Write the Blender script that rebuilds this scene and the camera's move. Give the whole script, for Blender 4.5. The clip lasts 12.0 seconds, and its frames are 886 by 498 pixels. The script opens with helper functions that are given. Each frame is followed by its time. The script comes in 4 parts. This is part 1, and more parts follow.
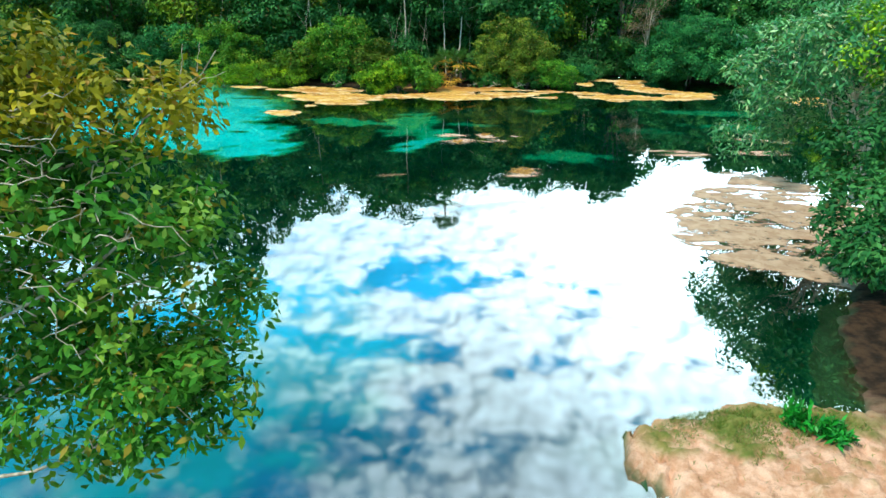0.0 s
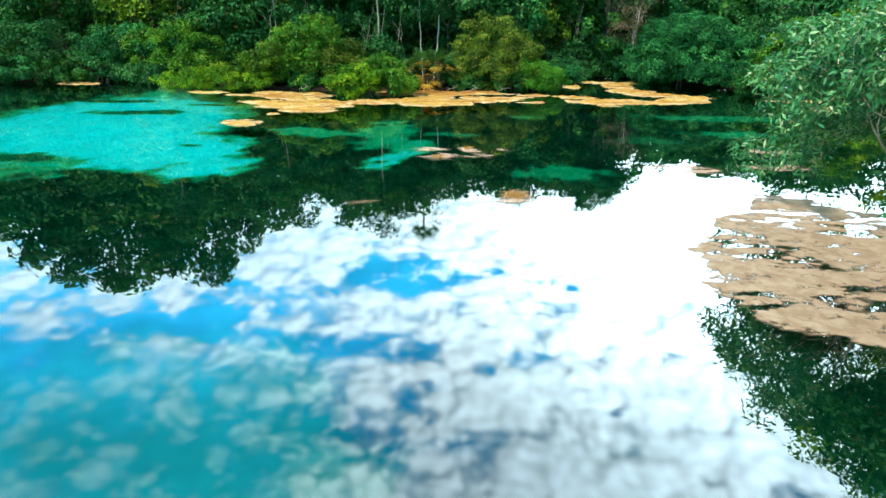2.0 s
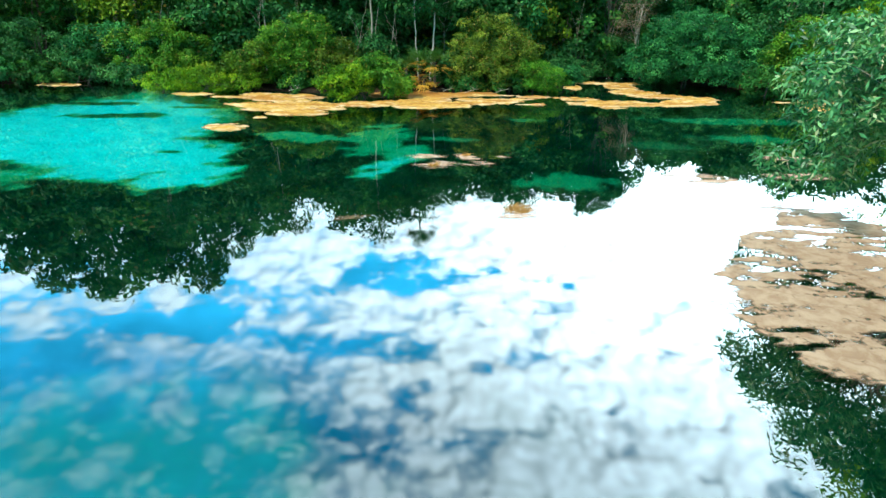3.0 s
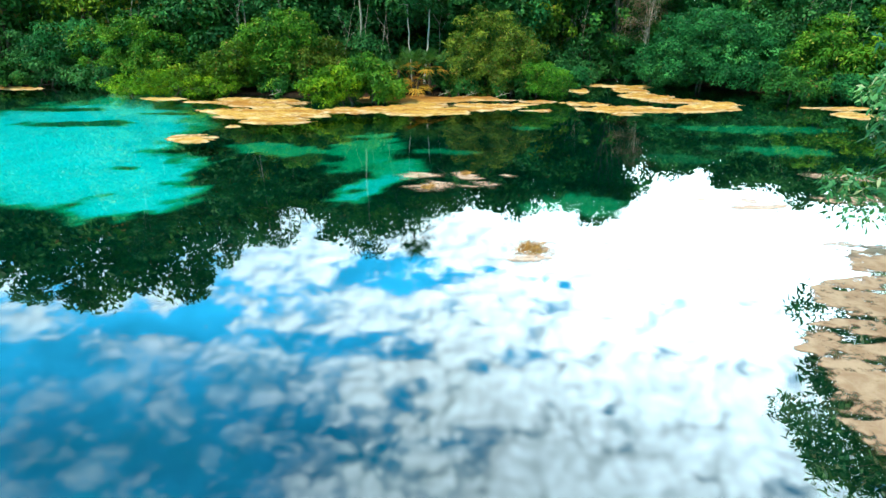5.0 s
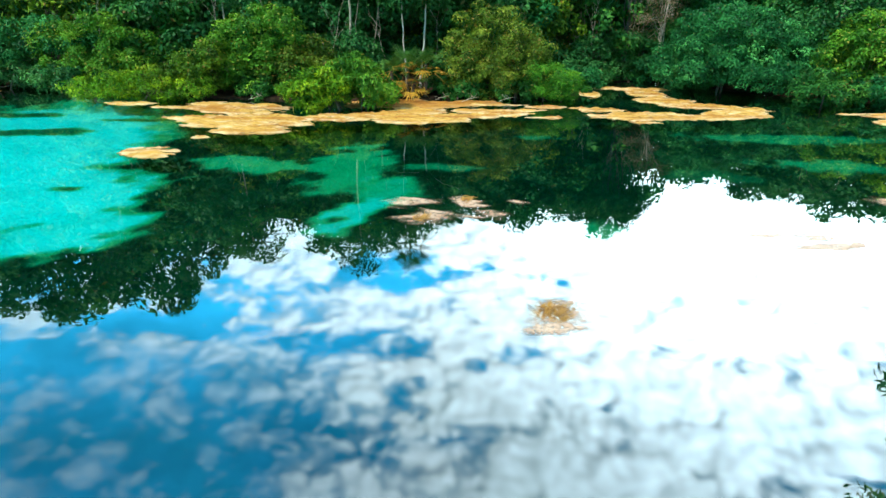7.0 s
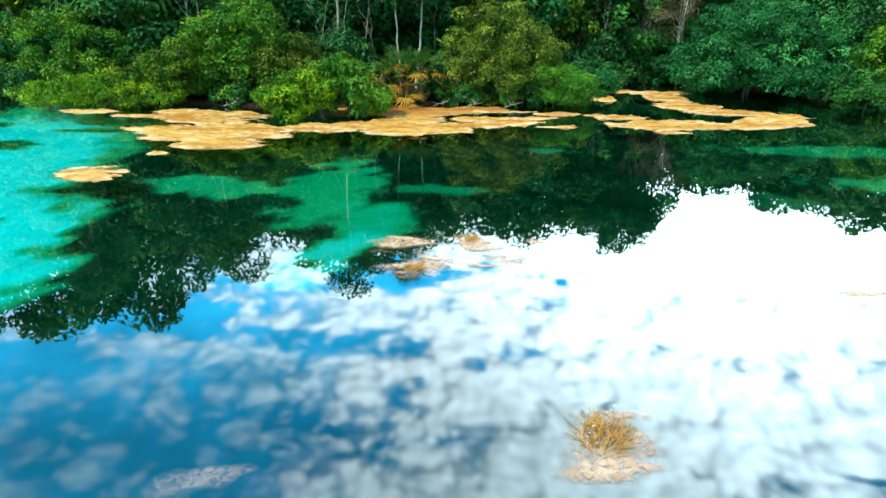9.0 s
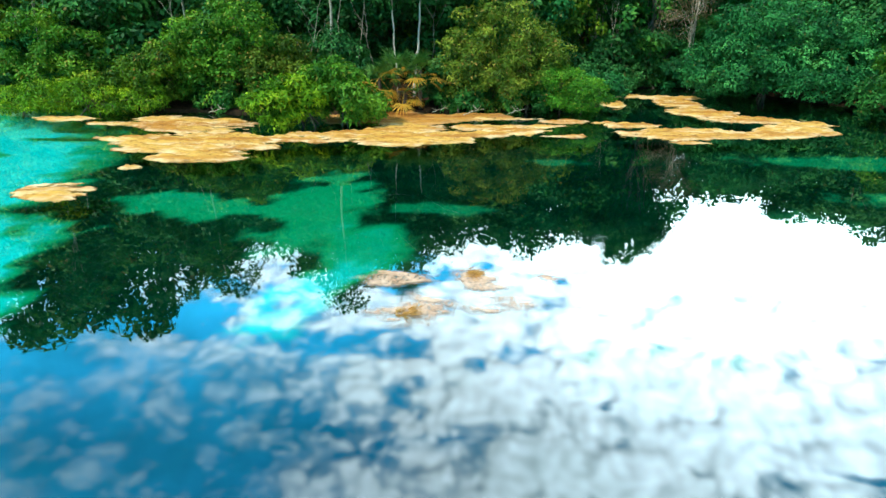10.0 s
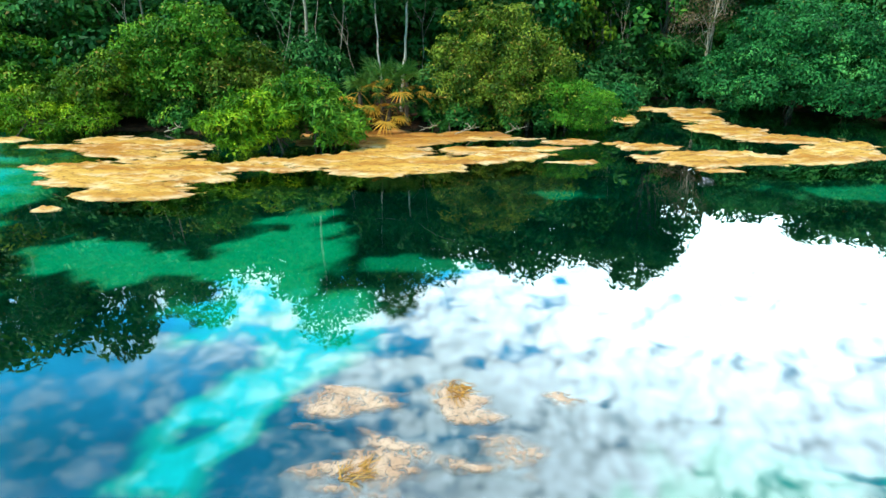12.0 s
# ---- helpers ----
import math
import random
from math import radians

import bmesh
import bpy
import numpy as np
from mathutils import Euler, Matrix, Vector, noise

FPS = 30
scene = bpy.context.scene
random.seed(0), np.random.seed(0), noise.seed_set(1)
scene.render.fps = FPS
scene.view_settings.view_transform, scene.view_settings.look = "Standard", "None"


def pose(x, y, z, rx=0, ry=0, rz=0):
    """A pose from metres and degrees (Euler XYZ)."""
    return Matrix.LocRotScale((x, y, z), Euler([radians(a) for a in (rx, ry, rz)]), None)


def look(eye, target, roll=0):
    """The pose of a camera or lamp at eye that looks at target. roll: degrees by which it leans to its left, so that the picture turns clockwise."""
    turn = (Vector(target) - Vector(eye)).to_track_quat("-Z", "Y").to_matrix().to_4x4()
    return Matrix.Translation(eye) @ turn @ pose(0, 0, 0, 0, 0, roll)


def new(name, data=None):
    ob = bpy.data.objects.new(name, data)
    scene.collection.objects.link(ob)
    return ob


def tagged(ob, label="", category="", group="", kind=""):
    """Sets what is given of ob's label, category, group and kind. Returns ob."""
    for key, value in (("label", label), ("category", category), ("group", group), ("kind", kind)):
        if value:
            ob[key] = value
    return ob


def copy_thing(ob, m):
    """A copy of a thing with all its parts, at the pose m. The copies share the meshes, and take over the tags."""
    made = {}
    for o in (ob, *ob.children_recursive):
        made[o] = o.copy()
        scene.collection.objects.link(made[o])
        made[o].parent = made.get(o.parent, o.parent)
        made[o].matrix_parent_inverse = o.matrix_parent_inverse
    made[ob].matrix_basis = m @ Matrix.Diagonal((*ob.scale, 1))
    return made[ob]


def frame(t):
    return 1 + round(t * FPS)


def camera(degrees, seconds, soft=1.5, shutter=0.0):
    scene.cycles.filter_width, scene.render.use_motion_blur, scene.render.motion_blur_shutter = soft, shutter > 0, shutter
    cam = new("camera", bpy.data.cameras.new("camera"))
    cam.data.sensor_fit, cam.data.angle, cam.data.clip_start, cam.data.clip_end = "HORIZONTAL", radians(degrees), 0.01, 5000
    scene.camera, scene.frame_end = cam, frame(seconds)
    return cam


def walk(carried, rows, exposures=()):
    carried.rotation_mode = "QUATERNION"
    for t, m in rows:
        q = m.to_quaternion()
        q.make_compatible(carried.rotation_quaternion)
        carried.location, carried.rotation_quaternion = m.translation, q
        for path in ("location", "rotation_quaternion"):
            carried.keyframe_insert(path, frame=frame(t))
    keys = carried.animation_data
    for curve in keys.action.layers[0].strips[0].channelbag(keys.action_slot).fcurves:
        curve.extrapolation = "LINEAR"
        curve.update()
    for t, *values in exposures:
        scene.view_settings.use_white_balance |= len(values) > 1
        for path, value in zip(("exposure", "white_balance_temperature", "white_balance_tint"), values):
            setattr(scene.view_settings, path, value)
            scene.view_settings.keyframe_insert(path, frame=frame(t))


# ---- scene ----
cam = camera(73.7, 12.0, soft=1.5)
PATH = [
    (0, (0.512, -2.393, 4.16), (0.41, -0.55, 3.388), 0.6),
    (0.5, (0.443, -1.805, 4.164), (0.374, 0.038, 3.391), 0.6),
    (1, (0.406, -1.189, 4.152), (0.355, 0.655, 3.378), 0.6),
    (1.5, (0.373, -0.585, 4.142), (0.335, 1.258, 3.367), 0.6),
    (2, (0.356, 0.034, 4.123), (0.325, 1.877, 3.346), 0.6),
    (2.5, (0.334, 0.656, 4.098), (0.311, 2.498, 3.32), 0.6),
    (3, (0.327, 1.268, 4.066), (0.308, 3.109, 3.286), 0.6),
    (5, (0.297, 3.727, 3.938), (0.291, 5.567, 3.155), 0.6),
    (5.5, (0.333, 4.278, 3.916), (0.327, 6.117, 3.131), 0.6),
    (6, (0.322, 4.906, 3.874), (0.318, 6.746, 3.089), 0.6),
    (6.5, (0.318, 5.622, 3.822), (0.316, 7.461, 3.036), 0.7),
    (7, (0.309, 6.258, 3.793), (0.309, 8.096, 3.004), 0.7),
    (9, (0.287, 8.836, 3.608), (0.292, 10.673, 2.818), 0.6),
    (9.5, (0.278, 9.501, 3.593), (0.283, 11.338, 2.802), 0.6),
    (10, (0.304, 10.171, 3.606), (0.309, 12.008, 2.814), 0.6),
    (10.5, (0.35, 10.862, 3.624), (0.357, 12.698, 2.831), 0.6),
    (11, (0.434, 11.55, 3.65), (0.44, 13.385, 2.855), 0.5),
    (11.5, (0.504, 12.18, 3.677), (0.511, 14.015, 2.881), 0.5),
    (12, (0.584, 12.747, 3.691), (0.591, 14.582, 2.896), 0.5),
]
walk(cam, [(t, look(eye, target, roll)) for t, eye, target, roll in PATH])

# ---- sky and sun ----
SUN_ELEVATION, SUN_AZIMUTH = radians(50), radians(238)

world = bpy.data.worlds.new("world")
scene.world = world
world.use_nodes = True


class Nodes:
    """Short hand for building a node tree."""

    def __init__(self, tree):
        self.tree = tree
        self.tree.nodes.clear()

    def add(self, kind, **values):
        node = self.tree.nodes.new(kind)
        for key, value in values.items():
            setattr(node, key, value)
        return node

    def link(self, a, b):
        self.tree.links.new(a, b)

    def put(self, socket, value):
        if isinstance(value, bpy.types.NodeSocket):
            self.link(value, socket)
        elif isinstance(value, (tuple, list)) and len(value) == 3 and socket.type == "RGBA":
            socket.default_value = (*value, 1)
        else:
            socket.default_value = value

    def math(self, op, a, b=0.0, clamp=False):
        node = self.add("ShaderNodeMath", operation=op, use_clamp=clamp)
        self.put(node.inputs[0], a)
        self.put(node.inputs[1], b)
        return node.outputs[0]

    def ramp(self, value, low, high, out_low=0.0, out_high=1.0):
        node = self.add("ShaderNodeMapRange", interpolation_type="SMOOTHSTEP")
        for i, v in enumerate((value, low, high, out_low, out_high)):
            self.put(node.inputs[i], v)
        return node.outputs[0]

    def noise(self, vector, scale, detail=4.0, rough=0.55, distort=0.0):
        node = self.add("ShaderNodeTexNoise")
        if vector is not None:
            self.link(vector, node.inputs["Vector"])
        node.inputs["Scale"].default_value = scale
        node.inputs["Detail"].default_value = detail
        node.inputs["Roughness"].default_value = rough
        node.inputs["Distortion"].default_value = distort
        return node.outputs["Fac"]

    def mix(self, fac, a, b, blend="MIX"):
        node = self.add("ShaderNodeMix", data_type="RGBA", blend_type=blend)
        self.put(node.inputs[0], fac)
        self.put(node.inputs[6], a)
        self.put(node.inputs[7], b)
        return node.outputs[2]

    def bump(self, height, strength, distance):
        node = self.add("ShaderNodeBump")
        node.inputs["Strength"].default_value = strength
        node.inputs["Distance"].default_value = distance
        self.link(height, node.inputs["Height"])
        return node.outputs[0]


def build_sky():
    n = Nodes(world.node_tree)
    sky = n.add("ShaderNodeTexSky", sky_type="NISHITA", sun_disc=False, sun_elevation=SUN_ELEVATION,
                sun_rotation=SUN_AZIMUTH, altitude=300, air_density=1.0, dust_density=0.4, ozone_density=2.0)
    tinted = n.add("ShaderNodeVectorMath", operation="MULTIPLY")
    n.link(sky.outputs[0], tinted.inputs[0])
    tinted.inputs[1].default_value = (0.38, 4.9, 5.2)
    coord = n.add("ShaderNodeTexCoord").outputs["Generated"]
    split = n.add("ShaderNodeSeparateXYZ")
    n.link(coord, split.inputs[0])
    # a shallow vault of cloud: east and north on it
    up = n.math("ADD", n.math("MAXIMUM", split.outputs[2], 0.0), 0.25)
    east, north = n.math("DIVIDE", split.outputs[0], up), n.math("DIVIDE", split.outputs[1], up)
    layer = n.add("ShaderNodeCombineXYZ")
    n.link(east, layer.inputs[0])
    n.link(north, layer.inputs[1])
    plane = layer.outputs[0]

    def moved(vector, x, y):
        node = n.add("ShaderNodeVectorMath", operation="ADD")
        n.link(vector, node.inputs[0])
        node.inputs[1].default_value = (x, y, 0)
        return node.outputs[0]

    warp = n.add("ShaderNodeTexNoise")
    n.link(plane, warp.inputs["Vector"])
    warp.inputs["Scale"].default_value, warp.inputs["Detail"].default_value = 9.0, 4.0
    bent = n.add("ShaderNodeVectorMath", operation="MULTIPLY_ADD")
    n.link(warp.outputs["Color"], bent.inputs[0])
    bent.inputs[1].default_value = (0.07, 0.07, 0.0)
    n.link(plane, bent.inputs[2])

    def puffs(vector):
        """Rounded heaps of two sizes, with a fleecy edge."""
        total = None
        for scale, weight in ((8.0, 0.46), (17.0, 0.38), (36.0, 0.20)):
            cells = n.add("ShaderNodeTexVoronoi", feature="SMOOTH_F1", voronoi_dimensions="2D")
            n.link(vector, cells.inputs["Vector"])
            cells.inputs["Scale"].default_value, cells.inputs["Smoothness"].default_value = scale, 0.22
            heap = n.math("MULTIPLY", n.math("SUBTRACT", 0.46, cells.outputs["Distance"]), weight)
            total = heap if total is None else n.math("ADD", total, heap)
        return n.math("ADD", total, n.math("MULTIPLY", n.math("SUBTRACT", n.noise(vector, 18.0, 10.0, 0.62), 0.5), 0.95))

    heap = puffs(bent.outputs[0])
    lit = n.math("SUBTRACT", heap, puffs(moved(bent.outputs[0], 0.012, -0.016)))
    banks = n.noise(plane, 5.5, 4.0, 0.55)

    # the deck closes towards the east and thins out towards the west and overhead
    cover = n.math("ADD", n.math("ADD", heap, 0.42), n.math("MULTIPLY", n.math("SUBTRACT", banks, 0.5), 0.35))
    cover = n.math("ADD", cover, n.ramp(east, -0.35, 0.30, 0.04, 0.34))
    cover = n.math("ADD", cover, n.ramp(north, 1.14, 1.40, 0.0, 0.22))

    def gap(x, y, rx, ry, deep, lean=0.0):
        """A break in the deck, leaning along a slope."""
        off_x, off_y = n.math("SUBTRACT", east, x), n.math("SUBTRACT", north, y)
        off_y = n.math("SUBTRACT", off_y, n.math("MULTIPLY", off_x, lean))
        dx, dy = n.math("DIVIDE", off_x, rx), n.math("DIVIDE", off_y, ry)
        return n.ramp(n.math("ADD", n.math("MULTIPLY", dx, dx), n.math("MULTIPLY", dy, dy)), 0.0, 1.7, deep, 0.0)

    for hole in ((-0.10, 1.335, 0.18, 0.09, 0.55), (0.20, 1.315, 0.15, 0.022, 0.5, -0.35), (-0.38, 1.075, 0.30, 0.035, 0.30, -0.10),
                 (-0.60, 1.11, 0.22, 0.035, 0.32, 0.30), (-0.84, 0.93, 0.22, 0.075, 0.42, 0.2), (-0.52, 0.76, 0.42, 0.15, 0.20, 0.1),
                 (0.16, 1.04, 0.050, 0.030, 0.27), (-0.03, 0.97, 0.026, 0.026, 0.28), (0.08, 1.0, 0.034, 0.024, 0.24), (0.31, 0.90, 0.035, 0.013, 0.22),
                 (-0.02, 0.82, 0.08, 0.024, 0.28), (0.66, 0.72, 0.08, 0.010, 0.30, -0.4)):
        cover = n.math("SUBTRACT", cover, gap(*hole))
    mask = n.math("MULTIPLY", n.ramp(cover, 0.18, 0.70), n.math("MULTIPLY", n.ramp(north, 0.70, 1.05, 0.80, 0.97), n.math("MAXIMUM", n.ramp(east, -0.42, -0.08, 0.42, 1.0), n.ramp(north, 0.86, 1.12, 0.0, 0.92))))
    fade = n.add("ShaderNodeVectorMath", operation="SCALE")
    n.link(tinted.outputs[0], fade.inputs[0])
    n.link(n.math("MULTIPLY", n.ramp(north, 0.72, 1.30, 0.42, 1.10), n.ramp(banks, 0.3, 0.7, 0.75, 1.2)), fade.inputs["Scale"])
    blue = fade.outputs[0]
    glow = n.math("ADD", n.ramp(heap, -0.30, 0.35, 0.74, 1.10), n.math("MULTIPLY", lit, 0.70))
    glow = n.math("MULTIPLY", n.math("MAXIMUM", glow, 0.3), n.ramp(east, -0.1, 0.65, 1.0, 2.2))
    glow = n.math("MULTIPLY", glow, n.math("MULTIPLY", n.ramp(north, -0.3, 0.70, 0.33, 0.98), n.ramp(north, 0.75, 1.40, 0.77, 1.55)))
    glow = n.math("MULTIPLY", glow, n.ramp(east, -0.7, 0.0, 0.78, 1.0))
    white = n.mix(1.0, (1.80, 2.34, 2.54), (1, 1, 1), "MULTIPLY")
    scaled = n.add("ShaderNodeVectorMath", operation="SCALE")
    n.link(white, scaled.inputs[0])
    n.link(glow, scaled.inputs["Scale"])
    clear, cloud = n.add("ShaderNodeBackground"), n.add("ShaderNodeBackground")
    n.link(blue, clear.inputs[0])
    clear.inputs[1].default_value = 0.15
    n.link(scaled.outputs[0], cloud.inputs[0])
    both, out = n.add("ShaderNodeMixShader"), n.add("ShaderNodeOutputWorld")
    n.link(mask, both.inputs[0])
    n.link(clear.outputs[0], both.inputs[1])
    n.link(cloud.outputs[0], both.inputs[2])
    n.link(both.outputs[0], out.inputs[0])


build_sky()
sun = new("sun", bpy.data.lights.new("sun", "SUN"))
sun.data.energy, sun.data.angle, sun.data.color = 5.0, radians(4), (1.0, 0.95, 0.84)
sun_way = Vector((math.sin(SUN_AZIMUTH) * math.cos(SUN_ELEVATION), math.cos(SUN_AZIMUTH) * math.cos(SUN_ELEVATION), math.sin(SUN_ELEVATION)))
sun.matrix_world = look(tuple(sun_way * 60), (0, 0, 0))
scene.view_settings.exposure = 0.0


# ---- materials ----
def material(name):
    mat = bpy.data.materials.new(name)
    mat.use_nodes = True
    return mat, Nodes(mat.node_tree)


def surface(n, colour, rough=0.7, normal=None, gloss=0.3):
    node = n.add("ShaderNodeBsdfPrincipled")
    n.put(node.inputs["Base Color"], colour)
    n.put(node.inputs["Roughness"], rough)
    node.inputs["Specular IOR Level"].default_value = gloss
    if normal is not None:
        n.link(normal, node.inputs["Normal"])
    return node.outputs[0]


def finish(n, shader):
    n.link(shader, n.add("ShaderNodeOutputMaterial").inputs[0])


def leaf_material(name, dark, mid, light, odd, odd_share=0.06, see_through=0.13, rough=0.55, gloss=0.12):
    """Leaves: colour differs from leaf to leaf, slowly over the crown, and by bough to suggest lit and shaded clumps;
    light passes through them.
    """
    mat, n = material(name)
    one = n.add("ShaderNodeNewGeometry").outputs["Random Per Island"]
    where = n.add("ShaderNodeNewGeometry").outputs["Position"]
    patch = n.noise(where, 1.3, 3.0)
    bough = n.add("ShaderNodeAttribute", attribute_name="bough").outputs["Fac"]
    tone = n.math("ADD", n.math("MULTIPLY", one, 0.25), n.ramp(patch, 0.32, 0.68, 0.0, 0.35))
    tone = n.math("ADD", tone, n.math("MULTIPLY", bough, 0.45))
    colour = n.mix(n.ramp(tone, 0.1, 0.55), dark, mid)
    colour = n.mix(n.ramp(tone, 0.5, 1.0), colour, light)
    colour = n.mix(n.math("GREATER_THAN", one, 1.0 - odd_share), colour, odd)
    face = surface(n, colour, rough, None, gloss)
    back = n.add("ShaderNodeBsdfTranslucent")
    n.link(n.mix(1.0, colour, (1.3, 1.4, 0.5), "MULTIPLY"), back.inputs[0])
    both = n.add("ShaderNodeMixShader")
    both.inputs[0].default_value = see_through
    n.link(face, both.inputs[1])
    n.link(back.outputs[0], both.inputs[2])
    finish(n, both.outputs[0])
    return mat


def bark_material(name, dark, light):
    mat, n = material(name)
    where = n.add("ShaderNodeTexCoord").outputs["Object"]
    stretch = n.add("ShaderNodeMapping")
    stretch.inputs["Scale"].default_value = (6, 6, 1.2)
    n.link(where, stretch.inputs[0])
    grain, blotch = n.noise(stretch.outputs[0], 5.0, 6.0), n.noise(where, 1.7, 3.0)
    colour = n.mix(n.ramp(grain, 0.35, 0.65), dark, light)
    colour = n.mix(n.ramp(blotch, 0.5, 0.75, 0.0, 0.6), colour, (0.10, 0.11, 0.06))
    finish(n, surface(n, colour, 0.85, n.bump(grain, 0.6, 0.02)))
    return mat


LEAF_FOREST = leaf_material("leaf_forest", (0.006, 0.046, 0.009), (0.022, 0.130, 0.020), (0.105, 0.30, 0.038), (0.16, 0.13, 0.03), 0.02)
LEAF_DEEP = leaf_material("leaf_deep", (0.006, 0.055, 0.014), (0.024, 0.135, 0.030), (0.085, 0.27, 0.060), (0.09, 0.1, 0.03), 0.02)
LEAF_OLIVE = leaf_material("leaf_olive", (0.010, 0.045, 0.003), (0.075, 0.17, 0.008), (0.32, 0.43, 0.02), (0.26, 0.17, 0.03), 0.02)
LEAF_BRIGHT = leaf_material("leaf_bright", (0.014, 0.07, 0.004), (0.105, 0.27, 0.008), (0.44, 0.60, 0.018), (0.3, 0.28, 0.03), 0.02)
LEAF_ROUND = leaf_material("leaf_round", (0.004, 0.055, 0.015), (0.020, 0.165, 0.038), (0.105, 0.420, 0.095), (0.12, 0.16, 0.04), 0.01)
LEAF_DOME = leaf_material("leaf_dome", (0.020, 0.055, 0.006), (0.105, 0.185, 0.014), (0.370, 0.430, 0.045), (0.30, 0.20, 0.04), 0.05)
LEAF_FEATHER = leaf_material("leaf_feather", (0.014, 0.080, 0.004), (0.055, 0.230, 0.012), (0.190, 0.450, 0.030), (0.25, 0.30, 0.03), 0.03)
LEAF_FRESH = leaf_material("leaf_fresh", (0.012, 0.075, 0.006), (0.064, 0.215, 0.014), (0.240, 0.440, 0.030), (0.28, 0.28, 0.04), 0.03)
LEAF_NEAR = leaf_material("leaf_near", (0.011, 0.075, 0.006), (0.042, 0.190, 0.014), (0.20, 0.33, 0.03), (0.24, 0.2, 0.02), 0.06)
LEAF_GOLD = leaf_material("leaf_gold", (0.08, 0.11, 0.005), (0.25, 0.22, 0.008), (0.44, 0.34, 0.012), (0.32, 0.18, 0.02), 0.06)
LEAF_GREY = leaf_material("leaf_grey", (0.008, 0.080, 0.024), (0.046, 0.225, 0.062), (0.240, 0.480, 0.160), (0.38, 0.42, 0.20), 0.06, 0.12, 0.42, 0.35)
LEAF_DRY = leaf_material("leaf_dry", (0.070, 0.060, 0.030), (0.190, 0.140, 0.075), (0.320, 0.240, 0.150), (0.06, 0.14, 0.02), 0.15)
BARK_PALE = bark_material("bark_pale", (0.20, 0.17, 0.12), (0.42, 0.37, 0.28))
BARK_WHITE = bark_material("bark_white", (0.34, 0.30, 0.23), (0.62, 0.57, 0.47))
BARK_DARK = bark_material("bark_dark", (0.050, 0.040, 0.028), (0.130, 0.105, 0.075))
BARK_TWIG = bark_material("bark_twig", (0.27, 0.22, 0.15), (0.54, 0.47, 0.35))


def frond_material(name, tip, foot):
    mat, n = material(name)
    one = n.add("ShaderNodeNewGeometry").outputs["Random Per Island"]
    finish(n, surface(n, n.mix(one, tip, foot), 0.5))
    return mat


FROND_GREEN = frond_material("frond_green", (0.030, 0.130, 0.020), (0.110, 0.240, 0.030))
FROND_RUST = frond_material("frond_rust", (0.520, 0.240, 0.016), (0.400, 0.270, 0.026))
FERN_GREEN = frond_material("fern_green", (0.002, 0.130, 0.010), (0.012, 0.270, 0.018))
STRAW = frond_material("straw", (0.640, 0.350, 0.070), (0.260, 0.110, 0.020))
GRASS = frond_material("grass_blades", (0.060, 0.150, 0.012), (0.200, 0.210, 0.040))


def mat_material(name="matted_debris", low=(0.400, 0.165, 0.018), high=(0.560, 0.310, 0.055), pale=0.75):
    """Dead plant matter, matted and sun-bleached."""
    mat, n = material(name)
    where = n.add("ShaderNodeNewGeometry").outputs["Position"]
    flat = n.add("ShaderNodeMapping")
    flat.inputs["Scale"].default_value = (0.26, 1.0, 1.0)
    n.link(where, flat.inputs[0])
    broad, coarse = n.noise(flat.outputs[0], 1.5, 4.0, 0.6, 0.8), n.noise(flat.outputs[0], 3.4, 5.0, 0.62, 1.0)
    fine = n.noise(flat.outputs[0], 15.0, 5.0, 0.65, 0.8)
    colour = n.mix(n.ramp(broad, 0.40, 0.60), low, high)
    colour = n.mix(n.ramp(coarse, 0.54, 0.70, 0.0, pale), colour, (0.740, 0.520, 0.230))
    colour = n.mix(n.ramp(coarse, 0.44, 0.30, 0.0, 0.75), colour, (0.200, 0.080, 0.012))
    colour = n.mix(n.ramp(fine, 0.53, 0.66, 0.0, 0.8), colour, (0.150, 0.065, 0.012))
    rim = n.add("ShaderNodeAttribute", attribute_name="rim").outputs["Fac"]
    colour = n.mix(n.math("MULTIPLY", rim, n.ramp(coarse, 0.36, 0.60, 0.05, pale)), colour, (0.780, 0.600, 0.360))
    finish(n, surface(n, colour, 0.9, n.bump(n.math("ADD", fine, coarse), 0.55, 0.03)))
    return mat


def pale_mat_material(name, dark, light, body, fray=0.2, full=0.95, grain=9.0):
    """Pale drowned plant matter."""
    mat, n = material(name)
    where = n.add("ShaderNodeNewGeometry").outputs["Position"]
    coarse, fine = n.noise(where, 4.0, 5.0, 0.6, 0.5), n.noise(where, 26.0, 5.0, 0.65, 0.8)
    colour = n.mix(n.ramp(coarse, 0.35, 0.65), dark, light)
    colour = n.mix(n.ramp(fine, 0.52, 0.72, 0.0, 0.7), colour, (0.330, 0.210, 0.090))
    inner = n.add("ShaderNodeAttribute", attribute_name="inner").outputs["Fac"]
    frayed = n.math("MULTIPLY", inner, n.ramp(n.noise(where, grain, 7.0, 0.68, 0.8), 0.5 - fray, 0.5 + fray, 0.1, 1.5))
    clear, both = n.add("ShaderNodeBsdfTransparent"), n.add("ShaderNodeMixShader")
    n.link(n.ramp(frayed, 0.0, full, 0.0, body), both.inputs[0])
    n.link(clear.outputs[0], both.inputs[1])
    n.link(surface(n, colour, 0.9, n.bump(fine, 0.3, 0.012)), both.inputs[2])
    finish(n, both.outputs[0])
    return mat


